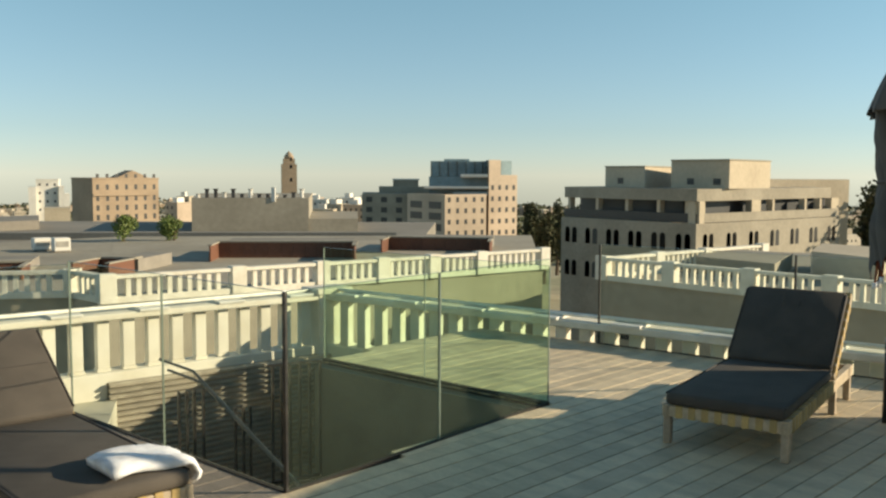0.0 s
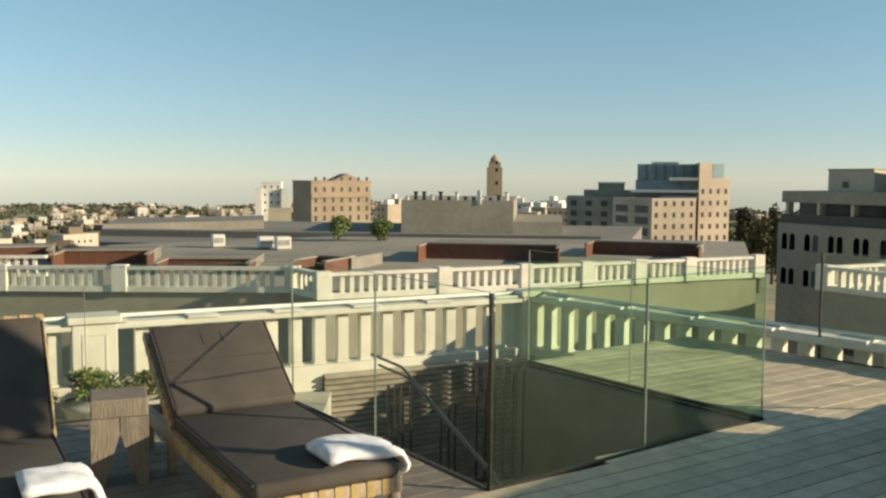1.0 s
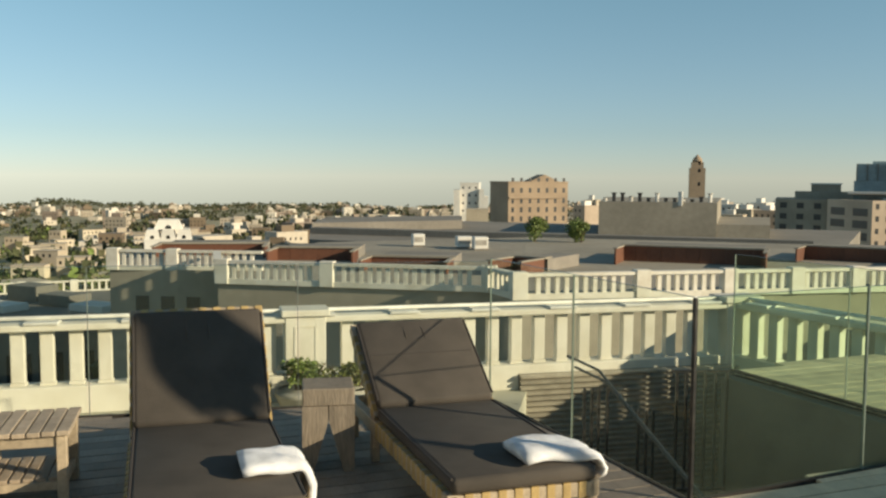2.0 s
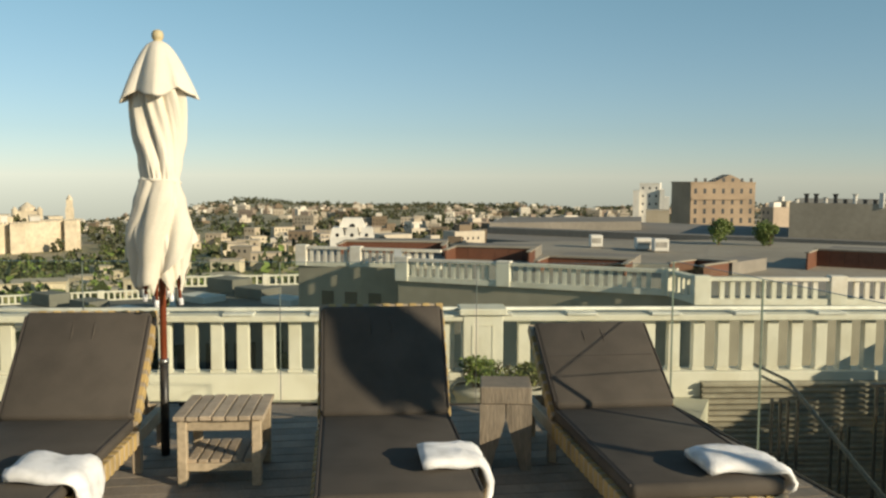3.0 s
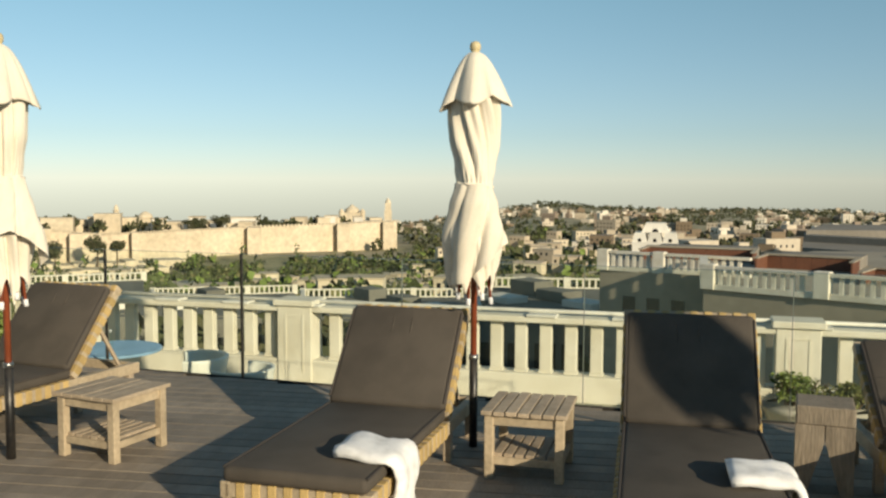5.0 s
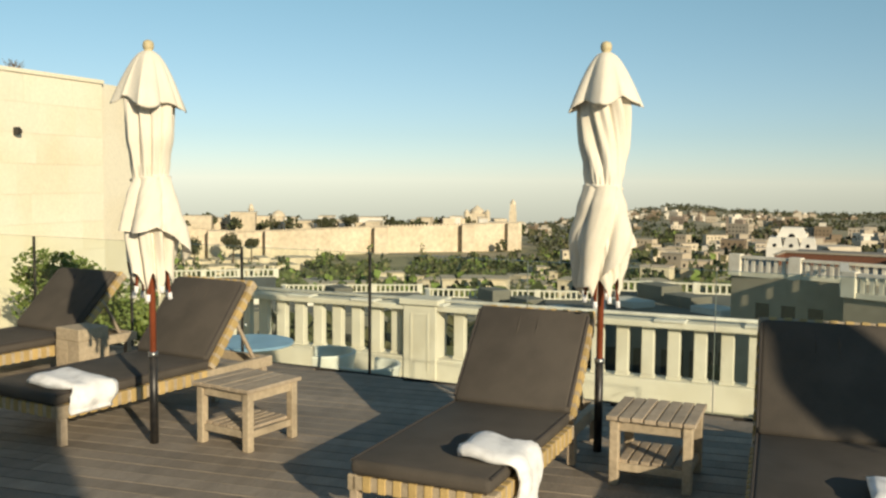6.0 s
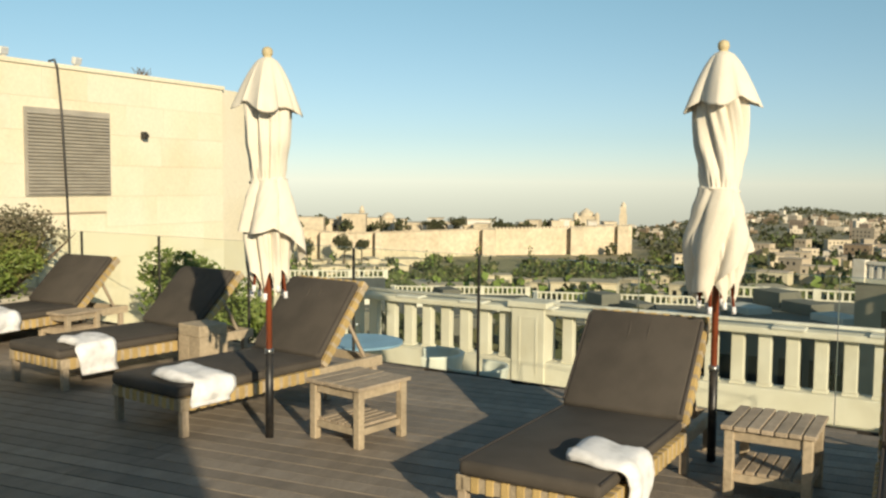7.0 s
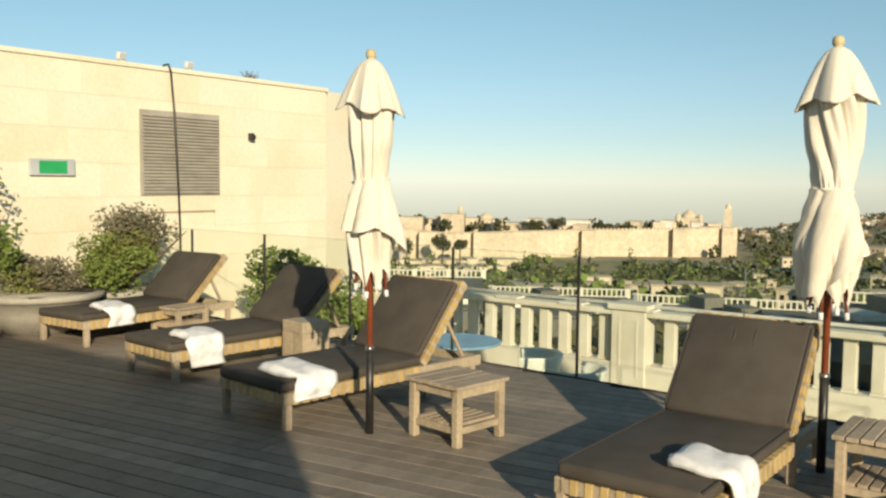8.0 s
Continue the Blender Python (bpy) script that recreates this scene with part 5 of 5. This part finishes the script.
# ---- loungers ----
def lounger(m, angle, label):
    """Foot end at the origin, head along +y."""
    L = thing("sun_lounger", label, "sun lounger", m, "sun loungers on the deck")
    W, HY, LEN = 0.352, 1.3, 1.96
    zr, top = 0.215, 0.328
    for s in (-1, 1):
        part("side_rail", box(s * W - 0.025, s * W + 0.025, 0, LEN, zr - 0.045, zr + 0.035, 0.006), TEAK, L)
        for y in (0.04, HY + 0.05, LEN - 0.09):
            bm = bmesh.new()
            cuboid(bm, s * W - 0.024, s * W + 0.024, y - 0.024, y + 0.026, 0, zr - 0.045, 0.006)
            part("leg", bm, GREYTEAK, L)
    for y in (0.02, HY - 0.02, LEN - 0.02):
        part("cross_rail", box(-W, W, y - 0.02, y + 0.02, zr - 0.04, zr + 0.03, 0.005), TEAK, L)
    ring = part("strap", box(-0.021, 0.021, -0.0245, 0.0235, -0.043, 0.034, 0.004), STRAP, L, "gold woven webbing strap", m=pose(-W + 0.08, 0.02, zr))
    x = -W + 0.16
    while x < W - 0.04:
        again(ring, L, pose(x, 0.02, zr))
        x += 0.08
    sring = part("strap", box(-0.0285, 0.0285, -0.025, 0.025, -0.049, 0.039, 0.004), STRAP, L, m=pose(-W, 0.1, zr))
    for s in (-1, 1):
        y = 0.1 if s > 0 else 0.18
        while y < HY:
            again(sring, L, pose(s * W, y, zr))
            y += 0.08
    # cushion: seat
    bm = bmesh.new()
    cuboid(bm, -W - 0.005, W + 0.005, -0.02, HY, zr + 0.035, top, 0.028)
    seat = part("seat_cushion", bm, FABRIC, L, "dark grey-brown fabric seat cushion", smooth=True)
    for s in (-1, 1):
        bm = bmesh.new()
        tube(bm, [(s * W, 0.0, top - 0.006), (s * W, HY - 0.01, top - 0.006)], 0.007, 6)
        part("piping", bm, PIPING, seat)
    # back
    A = radians(angle)
    bmx = pose(0, HY, zr + 0.045, angle, 0, 0)
    back = part("backrest_frame", box(-W - 0.02, W + 0.02, 0.70, 0.75, -0.03, 0.03, 0.006), TEAK, L, m=bmx)
    bring = None
    for s in (-1, 1):
        part("back_rail", box(s * (W - 0.005) - 0.025, s * (W - 0.005) + 0.025, 0, 0.70, -0.03, 0.03, 0.005), TEAK, back)
        y = 0.06
        while y < 0.68:
            if bring is None:
                bring = part("strap", box(-0.0275, 0.0275, -0.027, 0.027, -0.0325, 0.0325, 0.003), STRAP, back, m=pose(s * (W - 0.005), y, 0))
            else:
                again(bring, back, pose(s * (W - 0.005), y, 0))
            y += 0.08
    x = -W + 0.06
    while x < W:
        again(ring, back, pose(x, 0.725, 0.004))
        x += 0.08
    bm = bmesh.new()
    cuboid(bm, -W - 0.005, W + 0.005, 0.02, 0.705, 0.032, 0.105, 0.028)
    for v in bm.verts:
        v.co.z += 0.006 * math.sin(v.co.y * 30) if 0.05 < v.co.y < 0.6 else 0
    bc = part("back_cushion", bm, FABRIC, L, "dark grey-brown fabric back cushion", smooth=True, m=bmx)
    for sx in (-1, 1):
        bm = bmesh.new()
        tube(bm, [(sx * W, 0.05, 0.098), (sx * W, 0.67, 0.098)], 0.007, 6)
        part("piping", bm, PIPING, bc)
    if angle < 40:
        bm = bmesh.new()
        tube(bm, [(-W + 0.03, 0.4, 0.1035), (W - 0.03, 0.4, 0.1035)], 0.004, 6)
        part("seam", bm, PIPING, bc)
    for sx in (-0.07, 0.05):
        bm = bmesh.new()
        tube(bm, [(sx, 0.5, 0.103), (sx + 0.004, 0.56, 0.106), (sx - 0.002, 0.63, 0.104)], [0.002, 0.005, 0.002], 6)
        part("crease", bm, FABRIC, bc, smooth=True)
    # prop under the back
    hx = HY + 0.5 * math.cos(A)
    hz = zr + 0.5 * math.sin(A)
    for s in (-1, 1):
        bm = bmesh.new()
        tube(bm, [(s * 0.28, hx, hz), (s * 0.28, LEN - 0.1, zr)], 0.016, 6)
        part("prop", bm, GREYTEAK, L)
    return L


def towel(m, label, width=0.34, hang=0.24, lie=0.26, seed=1):
    """A folded towel: lies along -x from the cushion's side edge at the origin, and hangs down over it."""
    rng = random.Random(seed)
    bm = bmesh.new()
    path = []
    for i in range(8):
        path.append((-lie + lie * i / 7, 0.008 + 0.008 * math.sin(i * 0.9)))
    for i in range(1, 5):
        a = i / 4 * math.pi / 2
        path.append((0.035 * math.sin(a) + 0.0, 0.012 - 0.035 * (1 - math.cos(a))))
    for i in range(1, 6):
        path.append((0.04 + 0.012 * math.sin(i * 1.3), -0.025 - hang * i / 5))
    nv = 9
    top, bot = [], []
    for i, (x, z) in enumerate(path):
        a = path[min(i + 1, len(path) - 1)]
        b = path[max(i - 1, 0)]
        t = Vector((a[0] - b[0], 0, a[1] - b[1])).normalized()
        nrm = Vector((-t.z, 0, t.x))
        th = 0.055 if x < 0 else 0.034
        row_t, row_b = [], []
        for j in range(nv):
            y = (j / (nv - 1) - 0.5) * width * (1 + 0.06 * math.sin(i * 0.8 + seed))
            y += 0.02 * math.sin(i * 0.5 + seed * 2)
            w = 0.012 * noise.noise(Vector((x * 9, y * 12, seed * 3.1))) + 0.008 * math.sin(j * 1.4 + i * 0.4 + seed)
            edge = 0.6 if j in (0, nv - 1) else 1.0
            row_t.append(bm.verts.new(Vector((x, y, z)) + nrm * (th * edge + w)))
            row_b.append(bm.verts.new(Vector((x, y, z)) + nrm * 0.003))
        top.append(row_t)
        bot.append(row_b)
    for i in range(len(path) - 1):
        for j in range(nv - 1):
            bm.faces.new((top[i][j], top[i + 1][j], top[i + 1][j + 1], top[i][j + 1]))
            bm.faces.new((bot[i][j], bot[i][j + 1], bot[i + 1][j + 1], bot[i + 1][j]))
        for j in (0, nv - 1):
            bm.faces.new((top[i][j], bot[i][j], bot[i + 1][j], top[i + 1][j])[:: 1 if j == 0 else -1])
    for i in (0, len(path) - 1):
        for j in range(nv - 1):
            bm.faces.new((top[i][j], top[i][j + 1], bot[i][j + 1], bot[i][j])[:: 1 if i == 0 else -1])
    bmesh.ops.recalc_face_normals(bm, faces=bm.faces)
    bmesh.ops.smooth_vert(bm, verts=bm.verts, factor=0.3, use_axis_x=True, use_axis_y=True, use_axis_z=True)
    return tagged(part("towel", bm, TOWEL, m=m, smooth=True), label, "towel", "folded towels")


LOUNGERS = [
    # foot centre x, y, turn, back angle, what sets it apart, towel: y along, lie
    (-3.80, 1.74, 39.5, 49, "beside a slatted side table", (0.36, 0.25, 0.26, 0.34)),
    (-2.449, 2.922, 42.8, 54, "with a shadow across its back", (0.4, 0.24, 0.2, 0.3)),
    (-1.467, 3.847, 43.9, 35, "its back lowered, beside a glass guard", (0.17, 0.34, 0.07, 0.3)),
    (1.602, 5.397, -34.0, 44, "alone in shade with no towel", None),
    (-6.321, 0.161, 32.9, 51, "beside a wooden umbrella pole", (0.24, 0.38, 0.12, 0.34)),
    (-7.905, -0.615, 34.0, 44, "beside a wooden block stool", (0.3, 0.24, 0.2, 0.34)),
    (-9.637, -1.557, 42.6, 43, "near the clipped bush by the wall", (0.4, 0.26, 0.14, 0.32)),
]
for i, (x, y, turn, back, note, tw) in enumerate(LOUNGERS):
    mm = pose(x, y, 0, 0, 0, turn)
    lounger(mm, back, "teak sun lounger, dark cushion, " + note)
    if tw:
        towel(mm @ pose(0.357, tw[0], 0.328), "folded white towel draped over the lounger's edge", width=tw[3], hang=tw[2], lie=tw[1], seed=i + 1)


# ---- side tables ----
def side_table(m, w, d, h, label, slats=7, shelf=0.13, gap=0.004):
    T = thing("side_table", label, "side table", m, "side tables")
    sw = w / slats
    s1 = part("top_slat", box(-sw / 2 + gap, sw / 2 - gap, -d / 2, d / 2, h - 0.025, h, 0.004), GREYTEAK, T, m=pose(-w / 2 + sw / 2, 0, 0))
    for i in range(1, slats):
        again(s1, T, pose(-w / 2 + sw * (i + 0.5), 0, random.Random(i).uniform(-0.002, 0.002)))
    s2 = None
    lw = w - 0.12
    for i in range(6):
        mm = pose(-lw / 2 + lw / 6 * (i + 0.5), 0, shelf)
        if s2 is None:
            s2 = part("shelf_slat", box(-lw / 12 + 0.006, lw / 12 - 0.006, -d / 2 + 0.05, d / 2 - 0.05, -0.01, 0.01, 0.003), GREYTEAK, T, m=mm)
        else:
            again(s2, T, mm)
    lg = None
    for sx in (-1, 1):
        for sy in (-1, 1):
            mm = pose(sx * (w / 2 - 0.045), sy * (d / 2 - 0.045), 0)
            if lg is None:
                lg = part("leg", box(-0.025, 0.025, -0.025, 0.025, 0, h - 0.026, 0.005), TEAK, T, m=mm)
            else:
                again(lg, T, mm)
    for s in (-1, 1):
        part("apron", box(-w / 2 + 0.05, w / 2 - 0.05, s * (d / 2 - 0.045) - 0.012, s * (d / 2 - 0.045) + 0.012, h - 0.085, h - 0.026, 0.003), TEAK, T)
        part("apron", box(s * (w / 2 - 0.045) - 0.012, s * (w / 2 - 0.045) + 0.012, -d / 2 + 0.05, d / 2 - 0.05, h - 0.085, h - 0.026, 0.003), TEAK, T)
        part("stretcher", box(-w / 2 + 0.05, w / 2 - 0.05, s * (d / 2 - 0.045) - 0.012, s * (d / 2 - 0.045) + 0.012, shelf - 0.05, shelf - 0.008, 0.003), TEAK, T)
        part("stretcher", box(s * (w / 2 - 0.045) - 0.012, s * (w / 2 - 0.045) + 0.012, -d / 2 + 0.05, d / 2 - 0.05, shelf - 0.05, shelf - 0.008, 0.003), TEAK, T)
    return T


side_table(pose(-3.994, 3.303, 0, 0, 0, 40), 0.48, 0.49, 0.385, "weathered slatted teak side table with a lower shelf")
side_table(pose(-5.70, 1.448, 0, 0, 0, 30.7), 0.48, 0.48, 0.39, "small square weathered teak table with a slatted shelf", 6, 0.13, 0.0008)
side_table(pose(-10.1, -0.44, 0, 0, 0, 43.4), 0.46, 0.46, 0.30, "small weathered teak table between two loungers")


def block_stool(m, w, d, h, label, material, notch):
    S = thing("block_stool", label, "stool", m, "block stools")
    bm = bmesh.new()
    cuboid(bm, -w / 2, w / 2, -d / 2, d / 2, h - 0.1, h, 0.008)
    part("top", bm, material, S)
    for s in (-1, 1):
        bm = bmesh.new()
        a = [(s * w / 2, 0), (s * w / 2, h - 0.1), (s * 0.003, h - 0.1), (s * 0.003, h * 0.6), (s * notch, 0)]
        lo = [bm.verts.new((x, -d / 2, z)) for x, z in a]
        hi = [bm.verts.new((x, d / 2, z)) for x, z in a]
        bm.faces.new(lo)
        bm.faces.new(hi[::-1])
        for i in range(5):
            bm.faces.new((lo[i], hi[i], hi[(i + 1) % 5], lo[(i + 1) % 5]))
        bmesh.ops.recalc_face_normals(bm, faces=bm.faces)
        part("leg", bm, material, S)
    return S


block_stool(pose(-2.866, 4.398, 0, 0, 0, 34), 0.29, 0.29, 0.475, "dark wooden block stool with a notched foot between two loungers", STUMPWOOD, 0.085)
block_stool(pose(-8.07, 0.7, 0, 0, 0, 31.8), 0.29, 0.29, 0.42, "pale wooden block stool beside the sun loungers", TEAK, 0.02)


# ---- closed umbrellas ----
def smooth_profile(z, pts):
    for (z0, r0), (z1, r1) in zip(pts, pts[1:]):
        if z0 <= z <= z1:
            k = (z - z0) / (z1 - z0)
            k = k * k * (3 - 2 * k)
            return r0 + (r1 - r0) * k
    return pts[-1][1]


def umbrella(m, seed, label, flap, cloth=CANVAS, tie=1.61, twist=1.5, flare=0.0, lift=0.0):
    """A closed parasol whose front is +x; flap: (from, to, hem height at the start, middle and end) of the loose outer fold; lift: extra length of the pole."""
    rng = random.Random(seed)
    U = thing("parasol", label, "parasol", m, "closed parasols")
    bm = bmesh.new()
    tube(bm, [(0, 0, -lift), (0, 0, 0.56)], 0.026, 12)
    part("lower_pole", bm, BLACKMETAL, U, "scuffed black metal lower pole", smooth=True)
    bm = bmesh.new()
    tube(bm, [(0, 0, 0.56), (0, 0, 2.4)], 0.02, 12)
    part("upper_pole", bm, REDWOOD, U, "red-brown wooden upper pole", smooth=True)
    bm = bmesh.new()
    tube(bm, [(0, 0, 0.545), (0, 0, 0.575)], 0.03, 12)
    part("collar", bm, STEEL, U, smooth=True)
    bm = bmesh.new()
    tube(bm, [(0, 0, 2.38), (0, 0, 2.405), (0, 0, 2.412), (0, 0, 2.42), (0, 0, 2.432), (0, 0, 2.45), (0, 0, 2.466), (0, 0, 2.474)], [0.034, 0.034, 0.022, 0.03, 0.034, 0.034, 0.026, 0.008], 14)
    part("finial", bm, FINIAL, U, smooth=True)
    ph = [rng.uniform(0, 6.28) for _ in range(8)]
    deep = [rng.uniform(0.55, 1.35) for _ in range(7)]
    prof = [(0.9, 0.1), (1.08, 0.13), (1.3, 0.152), (tie - 0.12, 0.128), (tie, 0.104), (tie + 0.1, 0.116), (1.9, 0.134), (2.1, 0.138), (2.25, 0.1), (2.38, 0.04)]

    def cloth_radius(th, z):
        """Seven uneven gathers, sharp in the valleys, that turn slowly round the pole."""
        r = smooth_profile(z, prof)
        turn_ = th + 0.35 * math.sin(th + ph[6]) + 0.18 * math.sin(2 * th + ph[1]) + (z - tie) * twist + 0.12 * math.sin(z * 5 + ph[2])
        k = (turn_ * 7 / math.tau) % 7
        d = deep[int(k) % 7]
        ridge = math.sin((k % 1) * math.pi)
        loose = min(1, abs(z - tie) / 0.22)
        r *= 1 + (0.14 + 0.3 * loose * (1.2 if z < tie else 0.95)) * d * (ridge ** 0.45 - 0.76)
        r *= 1 + 0.05 * loose * math.sin(9 * turn_ + 6 * z + ph[0])
        r += 0.014 * loose * noise.noise(Vector((math.cos(th + z) * 3, math.sin(th + z) * 3, z * 2.2 + seed)))
        r += 0.006 * noise.noise(Vector((math.cos(turn_) * 9, math.sin(turn_) * 9, z * 2.5 + seed)))
        r += 0.005 * math.sin(26 * th + ph[3]) * math.exp(-abs(z - tie) / 0.09)
        return max(r, 0.055 if z < 2.2 else 0.03)

    N, M = 168, 72
    bm = bmesh.new()
    rows = []
    hem = [0.96 + 0.13 * abs(math.sin(4 * k * math.tau / N + ph[0])) ** 1.3 + 0.035 * math.sin(2 * k * math.tau / N + ph[3]) + 0.02 * math.sin(11 * k * math.tau / N + ph[4]) for k in range(N)]
    for i in range(M + 1):
        row = []
        for k in range(N):
            th = k * math.tau / N
            z = hem[k] + (2.37 - hem[k]) * i / M
            r = cloth_radius(th, z)
            row.append(bm.verts.new((r * math.cos(th) + 0.012 * math.sin(z * 5 + ph[6]), r * math.sin(th), z)))
        rows.append(row)
    for a, b in zip(rows, rows[1:]):
        for k in range(N):
            bm.faces.new((a[k], a[(k + 1) % N], b[(k + 1) % N], b[k]))
    canopy = part("canopy", bm, cloth, U, "canvas canopy gathered and tied round the pole", smooth=True)
    # the loose outer fold below the tie, with its own slanting hem
    bm = bmesh.new()
    a0, a1, h0, hm, h1 = flap
    rows = []
    for i in range(31):
        row = []
        for k in range(61):
            u = k / 60
            th = radians(a0 + (a1 - a0) * u)
            h = h0 + (hm - h0) * u * 2 if u < 0.5 else hm + (h1 - hm) * (u - 0.5) * 2
            q = i / 30
            z = tie + 0.01 - q * (tie + 0.01 - h - 0.02 * math.sin(9 * u + ph[5]))
            side = min(1, 8 * u, 8 * (1 - u))
            gather = abs(math.sin(8.5 * u + 1.6 * q * twist + ph[2])) ** 0.5
            r = smooth_profile(z, prof) + (0.016 + (0.016 + flare) * q + (0.02 + 0.055 * q) * (gather - 0.65) + 0.01 * q * math.sin(23 * u + ph[4])) * (0.2 + 0.8 * side) + 0.045 * q * q * max(0, u - 0.75) * 4
            r += 0.007 * noise.noise(Vector((u * 14 + q * 5, q * 2.5, seed)))
            row.append(bm.verts.new((r * math.cos(th) + 0.012 * math.sin(z * 5 + ph[6]), r * math.sin(th), z)))
        rows.append(row)
    for a, b in zip(rows, rows[1:]):
        for k in range(60):
            bm.faces.new((a[k], b[k], b[k + 1], a[k + 1]))
    part("outer_fold", bm, cloth, canopy, smooth=True)
    # the wind cap: four drooping corners, its hem drawn up between them
    bm = bmesh.new()
    rows = []
    for i in range(25):
        row = []
        for k in range(N):
            th = k * math.tau / N
            q = min(1, i / 22)
            point = abs(math.cos(2 * th + 0.25 * math.sin(th + ph[5]))) ** 1.6
            pleat = abs(math.sin(4.5 * th + ph[3])) ** 0.5 - 0.7
            z = 2.405 - q * (0.29 + 0.05 * point + 0.025 * math.sin(th + ph[4]) + 0.012 * pleat * q)
            r = 0.036 + (0.13 + 0.055 * point) * q ** 0.66 * (1 + 0.3 * pleat * (0.3 + 0.7 * q) * math.sin(th * 2 + ph[1]) + 0.05 * q * math.sin(7 * th + ph[2]))
            if i > 22:
                r, z = r * (0.97 if i == 23 else 0.9), z + (0.004 if i == 23 else 0.03)
            row.append(bm.verts.new((r * math.cos(th), r * math.sin(th), z)))
        rows.append(row)
    for a, b in zip(rows, rows[1:]):
        for k in range(N):
            bm.faces.new((a[k], b[k], b[(k + 1) % N], a[(k + 1) % N]))
    part("wind_cap", bm, cloth, U, smooth=True)
    # the tie
    bm = bmesh.new()
    ring = [radians(a * 10) for a in range(37)]
    tube(bm, [((cloth_radius(a, tie) + 0.004) * math.cos(a) + 0.012 * math.sin(tie * 5 + ph[6]), (cloth_radius(a, tie) + 0.004) * math.sin(a), tie + 0.012 * math.sin(a + ph[2])) for a in ring], 0.011, 6, False)
    part("tie", bm, cloth, canopy, smooth=True)
    # rib ends under the cloth
    for k in range(8):
        a = k * math.tau / 8 + ph[3] / 8
        zz = 0.95 + 0.03 * math.sin(k * 2.1 + seed)
        bm = bmesh.new()
        tube(bm, [(0.105 * math.cos(a), 0.105 * math.sin(a), zz), (0.07 * math.cos(a), 0.07 * math.sin(a), 1.4)], 0.009, 6)
        rib = part("rib", bm, REDWOOD, U, smooth=True)
        bm = bmesh.new()
        tube(bm, [(0.109 * math.cos(a), 0.109 * math.sin(a), zz - 0.03), (0.105 * math.cos(a), 0.105 * math.sin(a), zz + 0.012)], 0.014, 8)
        part("rib_tip", bm, TOWEL, rib, "white rib end cap", smooth=True)
    return U


umbrella(pose(-4.54, 3.305, 0, 0, 0, -37), 3, "closed cream parasol on a red and black pole beside a lounger", (-110, 80, 0.95, 1.06, 1.27))
umbrella(pose(-5.87, 0.905, 0, 0, 0, -9), 8, "closed cream parasol tied at its waist near a square table", (-70, 85, 1.31, 1.36, 1.12), tie=1.64, twist=0.35, flare=0.04)
# this parasol's cloth is darkened to stand in for the shade on it
umbrella(pose(2.92, 6.1, 0, 0, 0, 20), 12, "closed parasol beside a lone lounger, shade put into its dark canvas", (-60, 60, 1.2, 1.2, 1.1), SHADECANVAS)
# unseen parasol, lifted and widened to throw the shadow on a lounger's back
umbrella(pose(3.0, 4.2, 1.35, 0, 0, 70) @ Matrix.Diagonal((1.3, 1.3, 1, 1)), 15, "tall closed cream parasol, unseen, placed to shade a lounger's back", (-60, 60, 1.2, 1.2, 1.1), lift=1.35)
